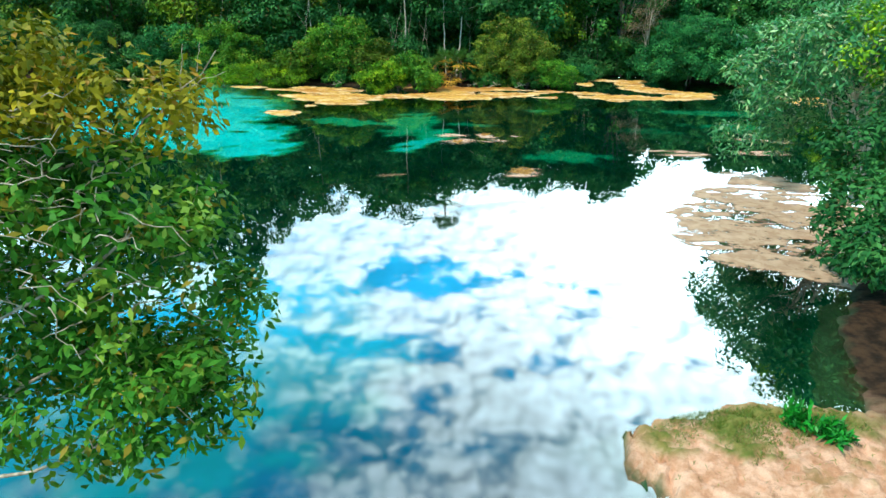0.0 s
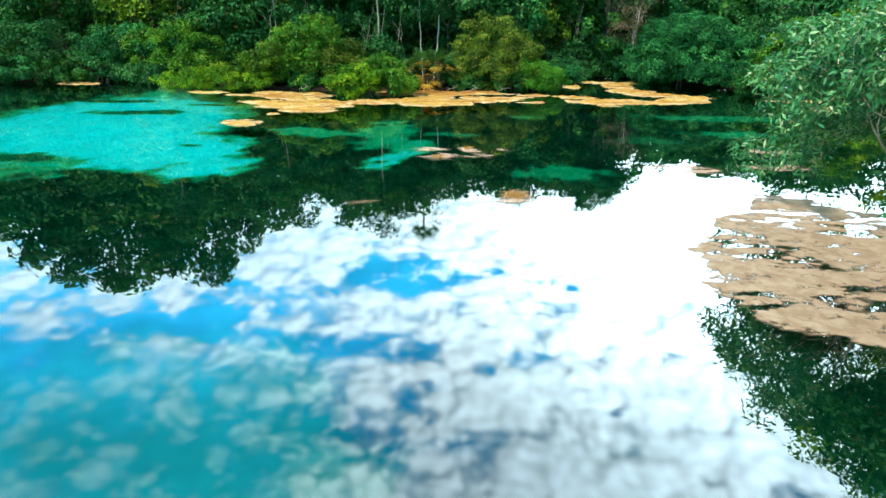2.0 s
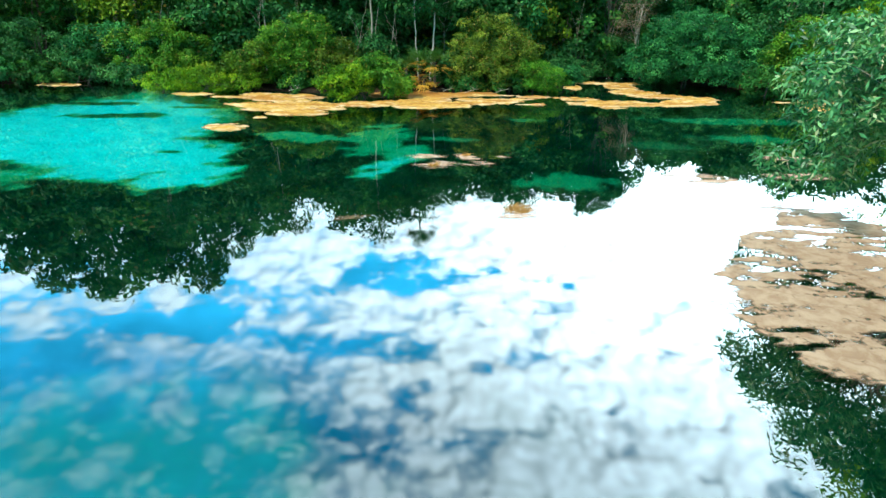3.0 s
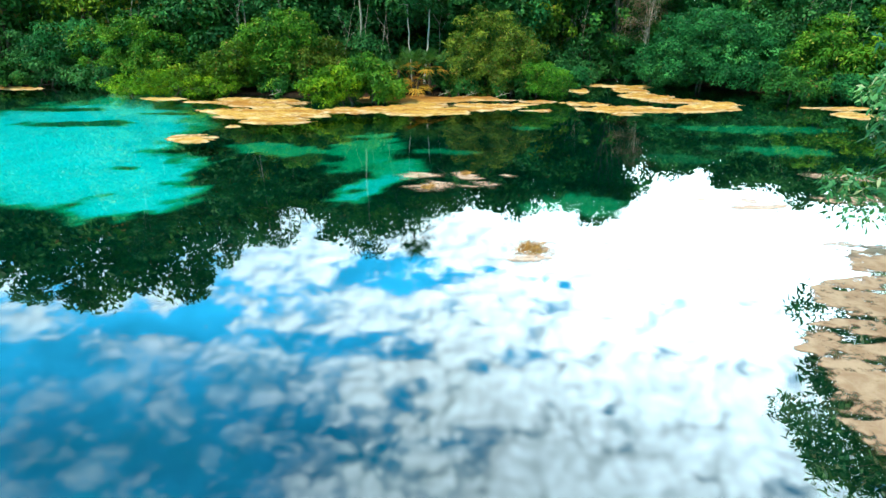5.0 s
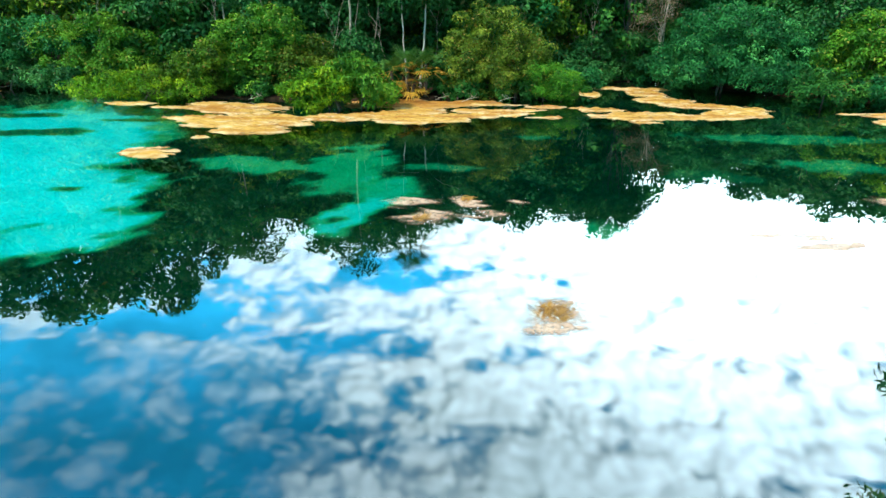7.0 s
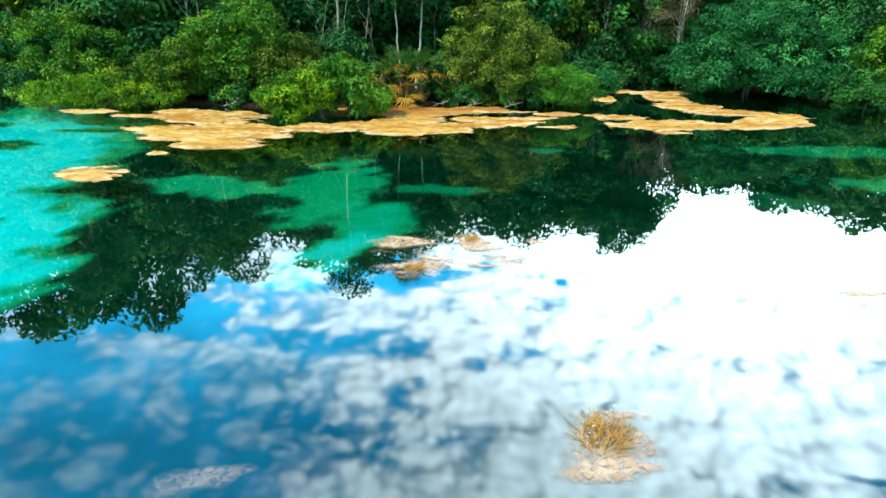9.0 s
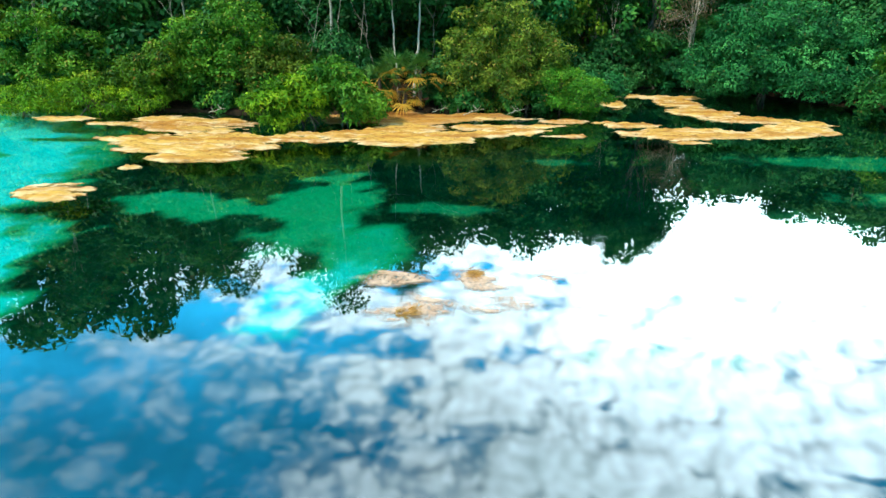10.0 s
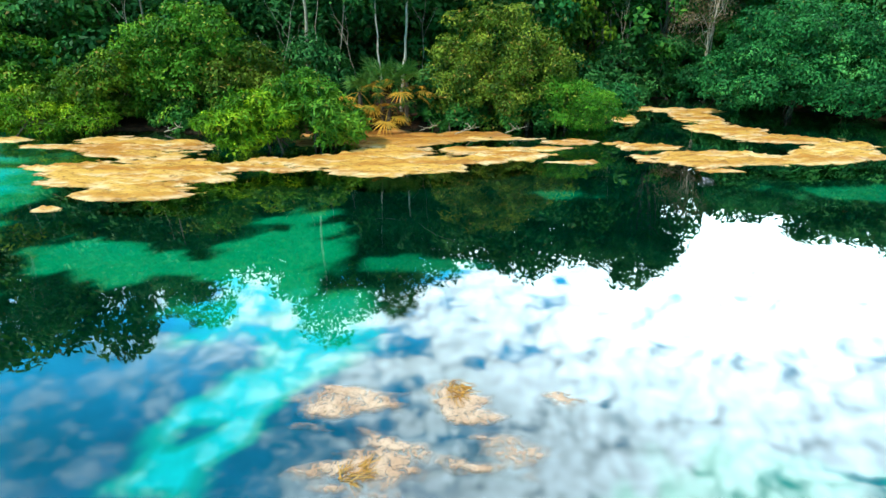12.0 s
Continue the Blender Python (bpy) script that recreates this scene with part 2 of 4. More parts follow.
# RUSTY is the same matting in darker tones, for wet and for shade
MATTED, RUSTY = mat_material(), mat_material("rusty_debris", (0.300, 0.110, 0.010), (0.430, 0.190, 0.022), 0.2)
DROWNED = pale_mat_material("drowned_debris", (0.500, 0.300, 0.185), (0.660, 0.450, 0.310), 0.82, 0.30, 0.95, 13.0)
# raft colours darkened to stand in for shade from the overhanging bush
SHOAL = pale_mat_material("shaded_shoal_debris", (0.330, 0.200, 0.115), (0.470, 0.320, 0.200), 0.96, 0.3, 0.28)


def ground_material():
    mat, n = material("river_ground")
    where = n.add("ShaderNodeNewGeometry").outputs["Position"]
    sand = n.add("ShaderNodeAttribute", attribute_name="sand").outputs["Fac"]
    land = n.add("ShaderNodeAttribute", attribute_name="land").outputs["Fac"]
    grass = n.add("ShaderNodeAttribute", attribute_name="grass").outputs["Fac"]
    big, small, grit = n.noise(where, 0.8, 5.0, 0.6, 0.4), n.noise(where, 6.0, 5.0, 0.6), n.noise(where, 60.0, 3.0)
    ripple = n.math("ADD", n.math("MULTIPLY", big, 0.85), n.math("MULTIPLY", small, 0.15))
    weed = n.mix(n.ramp(ripple, 0.35, 0.7), (0.002, 0.009, 0.004), (0.012, 0.030, 0.012))
    clean = n.mix(n.ramp(big, 0.35, 0.65), (0.80, 0.82, 0.78), (0.93, 0.93, 0.90))
    bare_bed = n.math("ADD", sand, n.math("MULTIPLY", n.math("SUBTRACT", ripple, 0.5), n.math("MULTIPLY", sand, 0.6)), True)
    bed = n.mix(n.ramp(bare_bed, 0.0, 0.45), weed, (0.16, 0.42, 0.17))
    bed = n.mix(n.ramp(bare_bed, 0.40, 0.95), bed, clean)
    soil = n.mix(n.ramp(small, 0.35, 0.65), (0.44, 0.22, 0.12), (0.64, 0.38, 0.25))
    soil = n.mix(n.ramp(n.noise(where, 2.6, 5.0, 0.6, 0.9), 0.54, 0.66, 0.0, 0.7), soil, (0.20, 0.13, 0.045))
    soil = n.mix(n.ramp(grit, 0.55, 0.75, 0.0, 0.5), soil, (0.25, 0.13, 0.06))
    litter = n.mix(n.ramp(small, 0.35, 0.65), (0.016, 0.010, 0.006), (0.055, 0.030, 0.015))
    turf = n.mix(n.ramp(small, 0.3, 0.7), (0.085, 0.115, 0.018), (0.22, 0.18, 0.05))
    dry = n.mix(grass, n.mix(n.add("ShaderNodeAttribute", attribute_name="bare").outputs["Fac"], litter, soil), turf)
    colour = n.mix(land, bed, dry)
    crumb = n.noise(where, 17.0, 6.0, 0.65)
    finish(n, surface(n, colour, 0.95, n.bump(n.math("MULTIPLY", land, n.math("ADD", n.math("MULTIPLY", grit, 0.25), crumb)), 0.7, 0.045), 0.1))
    return mat


def water_material():
    """Still clear water: a mirror that strengthens at a flat angle, and what lies under it."""
    mat, n = material("water_surface")
    where = n.add("ShaderNodeNewGeometry").outputs["Position"]
    flat = n.add("ShaderNodeMapping")
    flat.inputs["Scale"].default_value = (0.5, 1.0, 1.0)
    n.link(where, flat.inputs[0])
    swell = n.bump(n.noise(flat.outputs[0], 1.6, 2.0), 0.014, 0.05)
    fresnel = n.add("ShaderNodeFresnel")
    fresnel.inputs[0].default_value = 1.40
    mapped = n.add("ShaderNodeMapRange")
    n.link(fresnel.outputs[0], mapped.inputs[0])
    for i, v in enumerate((0.0, 1.0, 0.27, 1.0)):
        mapped.inputs[i + 1].default_value = v
    mirror, clear = n.add("ShaderNodeBsdfGlossy"), n.add("ShaderNodeBsdfTransparent")
    mirror.inputs["Roughness"].default_value = 0.0
    mirror.inputs["Color"].default_value = (0.95, 0.98, 1.0, 1)
    n.link(swell, mirror.inputs["Normal"])
    clear.inputs[0].default_value = (0.92, 0.98, 0.97, 1)
    both = n.add("ShaderNodeMixShader")
    n.link(mapped.outputs[0], both.inputs[0])
    n.link(clear.outputs[0], both.inputs[1])
    n.link(mirror.outputs[0], both.inputs[2])
    finish(n, both.outputs[0])
    return mat


def depth_material():
    """The colour that the water takes on over the deep bed."""
    mat, n = material("water_depth")
    clear = n.add("ShaderNodeBsdfTransparent")
    clear.inputs[0].default_value = (0.015, 0.97, 0.99, 1)
    finish(n, clear.outputs[0])
    return mat


# ---- helpers for meshes ----
def shaped(name, verts, faces, mat, parent=None, label="", smooth=False):
    mesh = bpy.data.meshes.new(name)
    mesh.from_pydata([tuple(v) for v in verts], [], [tuple(f) for f in faces])
    return part_of(name, mesh, mat, parent, label, smooth)


def part_of(name, mesh, mat, parent=None, label="", smooth=False):
    mesh.materials.append(mat)
    if smooth:
        mesh.polygons.foreach_set("use_smooth", np.ones(len(mesh.polygons), bool))
    mesh.update()
    ob = new(name, mesh)
    if parent is not None:
        ob.parent = parent
    return tagged(ob, label)


def quads(name, verts, faces):
    """A mesh from arrays: verts (n, 3), faces (m, 4)."""
    mesh = bpy.data.meshes.new(name)
    mesh.vertices.add(len(verts))
    mesh.vertices.foreach_set("co", np.asarray(verts, np.float32).ravel())
    mesh.loops.add(faces.size)
    mesh.loops.foreach_set("vertex_index", np.asarray(faces, np.int32).ravel())
    mesh.polygons.add(len(faces))
    mesh.polygons.foreach_set("loop_start", np.arange(len(faces), dtype=np.int32) * 4)
    mesh.update(calc_edges=True)
    return mesh


def unit(v):
    return v / (np.linalg.norm(v, axis=-1, keepdims=True) + 1e-9)


def leaves(name, rng, points, outward, length, width, droop=0.3, spread=0.45, upright=False):
    """One folded four-cornered leaf at each point: it lies along the bough's skin, or stands up from the ground."""
    n = len(points)
    if upright:
        along = unit(outward * 0.8 + rng.normal(0, spread, (n, 3)))
        side = unit(np.cross(along, unit(rng.normal(0, 0.6, (n, 3)) + np.array([0, 0, 1.0]))))
        normal = np.cross(side, along)
    else:
        normal = unit(outward + rng.normal(0, spread, (n, 3)) + np.array([0, 0, 0.35]))
        along = rng.normal(0, 1.0, (n, 3)) + outward * 0.5 + np.array([0, 0, -droop])
        along = unit(along - normal * (along * normal).sum(1, keepdims=True))
        side = np.cross(along, normal)
    size = length * rng.uniform(0.6, 1.3, (n, 1))
    wide = width * rng.uniform(0.7, 1.2, (n, 1))
    middle = points + along * size * 0.48 + normal * size * 0.10
    corners = np.stack([points, middle + side * wide * 0.5, points + along * size, middle - side * wide * 0.5], 1)
    return quads(name, corners.reshape(-1, 3), np.arange(n * 4).reshape(-1, 4))


def tubes(name, runs, sides=6):
    """Tapered round limbs: each run is a list of (point, radius)."""
    verts, faces = [], []
    for run in runs:
        points = np.array([p for p, _ in run], float)
        ahead = unit(np.gradient(points, axis=0))
        first = len(verts)
        for (p, r), d in zip(run, ahead):
            a = unit(np.cross(d, (0.31, 0.95, 0.05) if abs(d[2]) > 0.7 else (0, 0, 1)))
            b = np.cross(d, a)
            for k in range(sides):
                w = 2 * math.pi * k / sides
                verts.append(np.array(p) + r * (math.cos(w) * a + math.sin(w) * b))
        for i in range(len(run) - 1):
            for k in range(sides):
                s, e = first + i * sides + k, first + i * sides + (k + 1) % sides
                faces.append((s, e, e + sides, s + sides))
    return quads(name, np.array(verts), np.array(faces))


def limb(rng, start, end, r0, r1, steps=7, sag=0.0, wobble=0.06):
    """A crooked tapered run from start to end."""
    start, end = np.array(start, float), np.array(end, float)
    length = np.linalg.norm(end - start)
    run = []
    for i in range(steps + 1):
        s = i / steps
        p = start + (end - start) * s + np.array([0, 0, sag * length * s * (1 - s)])
        if 0 < i:
            p = p + rng.normal(0, wobble * length / steps * 2, 3) * (1 if i < steps else 0.3)
        run.append((p, r0 + (r1 - r0) * s ** 0.8))
    return run


def boughs(rng, lobes, count):
    """Centres of leafy boughs on the skin of a set of ellipsoid lobes (x, y, z, rx, ry, rz)."""
    weight = np.array([l[3] * l[5] + l[4] * l[5] + l[3] * l[4] for l in lobes])
    pick = rng.choice(len(lobes), count, p=weight / weight.sum())
    lobe = np.array(lobes)[pick]
    way = unit(rng.normal(0, 1, (count, 3)) + np.array([0, 0, 0.12]))
    deep = 1 - np.abs(rng.normal(0, 0.22, (count, 1)))
    return lobe[:, :3] + way * lobe[:, 3:] * deep, way


def crown(name, rng, lobes, count, per, size, leaf, width, flat=0.62, droop=0.3, stray=0.14):
    """Leaves over rounded boughs that cover the lobes of a crown, with some inside. Returns the mesh and the boughs' centres."""
    centres, ways = boughs(rng, lobes, count)
    sizes = size * rng.uniform(0.55, 1.35, count)
    way = unit(rng.normal(0, 1, (count, per, 3)) + ways[:, None] * 0.35 + np.array([0, 0, 0.25]))
    reach = 1 - np.abs(rng.normal(0, 0.22, (count, per, 1)))
    reach = np.where(rng.uniform(0, 1, (count, per, 1)) < stray, rng.uniform(0.7, 1.35, (count, per, 1)), reach)
    offset = way * reach * np.array([1, 1, flat])
    points = (centres[:, None] + offset * sizes[:, None, None]).reshape(-1, 3)
    points[:, 2] = np.maximum(points[:, 2], 0.03)
    mesh = leaves(name, rng, points, way.reshape(-1, 3), leaf, width, droop)
    # random bough tone: leaf variety, spread wide to imitate sunlit and shaded clumps
    bough_tone = np.where(rng.uniform(0, 1, count) < 0.30, rng.uniform(0.65, 1, count), rng.uniform(0, 0.45, count))
    bough_tone = np.repeat(bough_tone, per * 4)
    mesh.attributes.new("bough", "FLOAT", "POINT").data.foreach_set("value", bough_tone.astype(np.float32))
    return mesh, centres


def thing(name, m, label, category, group=""):
    ob = new(name)
    ob.empty_display_size = 0.3
    ob.matrix_world = m
    return tagged(ob, label, category, group)


def grow(name, m, seed, lobes, leaf_mat, bark_mat, clump_count, per_clump, clump_size, leaf, width, label, category,
         trunks=((0, 0, 0, 0.1),), limbs=10, twig=0.012, group="", flat=0.6, droop=0.3, twigs=0, top=None, fork=2):
    """A tree or shrub: trunk, branches and a crown of leaf sprays."""
    rng = np.random.default_rng(seed)
    root = thing(name, m, label, category, group)
    mesh, centres = crown("crown", rng, lobes, clump_count, per_clump, clump_size, leaf, width, flat, droop)
    part_of("crown", mesh, leaf_mat, root)
    stems, branches, owners, fine = [], [], [], []
    heights = centres[:, 2]
    reach = top if top is not None else np.percentile(heights, 70)
    middle = np.mean([l[:3] for l in lobes], axis=0)
    for x, y, z, r in trunks:
        lean = (middle[:2] - np.array([x, y])) * 0.6 + rng.normal(0, 0.15, 2)
        run = limb(rng, (x, y, z - 0.15), (x + lean[0], y + lean[1], reach), r, r * 0.35, 12, 0, 0.022)
        stems.append(run)
    order = rng.permutation(len(centres))
    for k in order[:limbs]:
        owners.append(int(rng.integers(len(stems))))
        run = stems[owners[-1]]
        p, r = run[rng.integers(fork, len(run) - 1)]
        branches.append(limb(rng, p, centres[k], r * 0.5, twig, 7, 0.12))
    for k in order[limbs:limbs + twigs]:
        c = centres[k]
        near = centres[np.argsort(((centres - c) ** 2).sum(1))[rng.integers(2, 6)]]
        fine.append(limb(rng, near, c + (c - near) * 0.25, twig * 0.8, twig * 0.35, 5, 0.05))
    trunk = [part_of("trunk", tubes("trunk", [run], 8), bark_mat, root, smooth=True) for run in stems]
    for run, owner in zip(branches, owners):
        part_of("branch", tubes("branch", [run], 5), bark_mat, trunk[owner], smooth=True)
    if fine:
        tagged(part_of("twigwork", tubes("twigwork", fine, 4), bark_mat, root, smooth=True), kind="stuff")
    return root


# ---- the ground, the river bed and the water ----
FAR_X = (-400, -60, -30, -21, -16.5, -14, -11, -7, -5.5, -3.0, -1.5, 2, 4.8, 5.9, 6.8, 8, 9.5, 11, 12.2, 13.4, 15, 18, 22, 30, 60, 400)
FAR_Y = (20, 28, 29, 31.2, 32.0, 30.0, 29.6, 29.6, 29.3, 29.5, 29.8, 30.4, 30.4, 31.4, 34.8, 35.8, 36.2, 35.8, 34.6, 33.4, 32.0, 30.2, 27, 22, 16, 10)


def fuzz(x, y, scale, seed=0.0):
    return np.array([noise.fractal((a * scale + seed, b * scale - seed, seed), 1.0, 2.0, 4) for a, b in zip(np.ravel(x), np.ravel(y))]).reshape(np.shape(x))


def blob(x, y, cx, cy, rx, ry, turn=0.0):
    """1 at the middle of an ellipse, 0 on its rim, negative outside."""
    c, s = math.cos(radians(turn)), math.sin(radians(turn))
    u, v = (x - cx) * c + (y - cy) * s, -(x - cx) * s + (y - cy) * c
    return 1 - np.sqrt((u / rx) ** 2 + (v / ry) ** 2)


def far_land(x, y):
    return y - np.interp(x, FAR_X, FAR_Y)


def near_land(x, y):
    """Metres inland of the near banks: the sandy point, the eastern shore, the western shore and the bank behind."""
    point = np.minimum(x - np.interp(y, (-30, -1, 1.0, 1.5, 2.0, 2.3, 40), (1.5, 2.6, 2.66, 2.50, 2.24, 2.16, 2.2)),
                       np.interp(x, (0, 2.0, 2.2, 2.75, 3.5, 4.0, 4.7, 60), (2.3, 2.52, 2.66, 2.95, 3.18, 3.2, 3.1, 3.05)) - y)
    east = x - np.interp(y, (-30, 3, 4.5, 6.5, 9, 12, 15, 20, 30), (4.8, 4.9, 5.3, 6.6, 8.8, 10.2, 12.5, 17, 30))
    west = np.interp(y, (-30, -2, 1, 3, 6, 12, 20, 28), (-1.5, -3.4, -4.9, -6.4, -9.0, -14, -20, -28)) - x
    return np.maximum(np.maximum(point, east), np.maximum(west, -4.5 - y))


# sand on the bed: x, y, rx, ry, turn, how bare it is
SAND = ((-13.2, 23.0, 5.6, 8.2, 8, 1.0), (-9.0, 18.6, 3.2, 3.2, 0, 1.0), (-7.0, 16.6, 1.7, 1.7, 0, 0.85), (-4.5, 21.5, 2.1, 0.75, -16, 0.45), (-2.2, 21.8, 1.15, 2.7, -6, 0.45),
        (-1.0, 19.6, 1.0, 1.2, 0, 0.50), (-1.55, 17.9, 1.75, 0.56, 62, 0.72), (3.4, 16.6, 1.6, 1.1, 0, 0.30), (11.9, 25.6, 3.7, 0.85, 0, 0.30), (10.8, 22.2, 2.0, 0.8, -12, 0.34),
        (3.2, 25.4, 0.9, 0.4, -10, 0.25), (-3.4, 4.6, 3.6, 3.6, 0, 0.20), (0.4, 21.6, 1.2, 0.4, 0, 0.26), (7.0, 21.0, 1.4, 0.7, 0, 0.14))
WEED = ((-13.0, 25.2, 2.4, 0.6, 6), (-8.4, 19.4, 0.5, 0.28, 0), (-15.5, 28.0, 2.0, 0.5, 0), (-10.6, 27.4, 1.4, 0.35, 0), (-8.9, 15.6, 2.0, 0.4, -12),
        (-2.45, 23.2, 0.3, 0.25, 0), (-13.5, 17.5, 3.0, 0.6, -10), (-3.5, 22.7, 0.8, 0.35, 20), (-3.2, 20.6, 0.7, 0.3, -20), (-1.9, 17.5, 0.28, 0.2, 40))


def spaced(low, high, step, reach, growth=1.35):
    inner = list(np.arange(low, high + step / 2, step))
    out, d = [], step
    while inner[-1] + sum(out) < reach:
        d *= growth
        out.append(d)
    right = list(inner[-1] + np.cumsum(out))
    left = list(inner[0] - np.cumsum(out))[::-1]
    return np.array(left + inner + right)


def build_ground():
    xs, ys = spaced(-24, 22, 0.19, 2600), spaced(-6, 38, 0.19, 2600)
    xs = np.unique(np.concatenate([xs] + [np.arange(1.9, 5.0, 0.042)]))
    ys = np.unique(np.concatenate([ys] + [np.arange(0.7, 3.4, 0.042)]))
    x, y = np.meshgrid(xs, ys)
    flat_x, flat_y = x.ravel(), y.ravel()
    inside = (np.abs(flat_x) < 40) & (flat_y > -20) & (flat_y < 60)
    rough = np.zeros(len(flat_x))
    fine = np.zeros(len(flat_x))
    rough[inside] = fuzz(flat_x[inside], flat_y[inside], 0.45, 3.1)
    fine[inside] = fuzz(flat_x[inside], flat_y[inside], 1.9, 7.7)
    land = np.maximum(far_land(flat_x, flat_y), near_land(flat_x, flat_y)) + 0.16 * fine
    inland = np.clip(land, 0, 60)
    z = np.where(land > 0, 0.02 + np.where(flat_y > 18, 0.05, 0.07) * np.tanh(inland * 2.2) + 0.04 * np.minimum(inland, 12) + 0.05 * rough + 0.03 * fine,
                 np.maximum(land * 0.5, -0.4) - 0.02)
    z = z + np.where(land < -0.9, 0.05 * rough, 0)
    close = (flat_x > 1.4) & (flat_x < 5.7) & (flat_y > 0.3) & (flat_y < 3.9)
    clods = np.zeros(len(flat_x))
    clods[close] = fuzz(flat_x[close], flat_y[close], 9.0, 2.2)
    z = z + 0.06 * clods * np.clip(land * 4 + 0.2, 0, 1)
    point = near_land(flat_x, flat_y) + 0.10 * fine + 0.20 * clods
    raised = close | ((flat_x > 1.4) & (flat_y < 0.4) & (flat_y > -20))
    z = z + np.where(raised, 0.12 * np.clip(point / 0.10, 0, 1) * np.clip((3.4 - flat_y) * 4, 0, 1), 0)
    sand = np.zeros(len(flat_x))
    for cx, cy, rx, ry, turn, bare in SAND:
        edge = blob(flat_x, flat_y, cx, cy, rx, ry, turn) + min(0.35, 0.6 / min(rx, ry)) * (0.7 * rough + 1.1 * fine)
        sand = np.maximum(sand, bare * np.clip(edge / 0.32, 0, 1))
    for cx, cy, rx, ry, turn in WEED:
        edge = blob(flat_x, flat_y, cx, cy, rx, ry, turn) + 0.5 * rough + 0.25 * fine
        sand = sand * (1 - 0.85 * np.clip(edge / 0.3, 0, 1))
    shallow = np.clip((land + 0.7) / 0.5, 0, 1) * (near_land(flat_x, flat_y) > -1)
    dry = np.clip((land + 0.03) / 0.06, 0, 1)
    bare = np.clip(near_land(flat_x, flat_y) * 3 + 1, 0, 1) * np.clip((5.2 - flat_x) / 0.8, 0, 1) * np.clip((flat_x - 0.5) / 0.5, 0, 1)
    grass = bare * np.clip((flat_y - 2.22 + 0.5 * rough + 0.7 * fine + 0.4 * clods - 0.12 * (flat_x - 2.75)) / 0.35, 0, 1) * np.clip(land * 5 - 0.3, 0, 1)
    sand = np.maximum(sand, shallow * 0.1)
    nx, ny = len(xs), len(ys)
    index = np.arange(nx * ny).reshape(ny, nx)
    faces = np.stack([index[:-1, :-1], index[:-1, 1:], index[1:, 1:], index[1:, :-1]], -1).reshape(-1, 4)
    mesh = quads("ground", np.stack([flat_x, flat_y, z], 1), faces)
    for key, values in (("sand", sand), ("land", dry), ("grass", grass), ("bare", bare)):
        mesh.attributes.new(key, "FLOAT", "POINT").data.foreach_set("value", values.astype(np.float32))
    ob = part_of("ground", mesh, ground_material(), smooth=True)
    tagged(ob, "river bed of pale sand and dark weed with sandy wooded banks", "ground", kind="structure")


def sheet(name, z, mat, label, half=75.0):
    ob = shaped(name, [(-half, -30, z), (half, -30, z), (half, 60, z), (-half, 60, z)], [(0, 1, 2, 3)], mat)
    return tagged(ob, label, "water", kind="structure")


build_ground()
sheet("water", 0.0, water_material(), "still clear river water mirroring a cloudy sky")
sheet("water_depth", -0.2, depth_material(), "turquoise tint of the deeper river water")


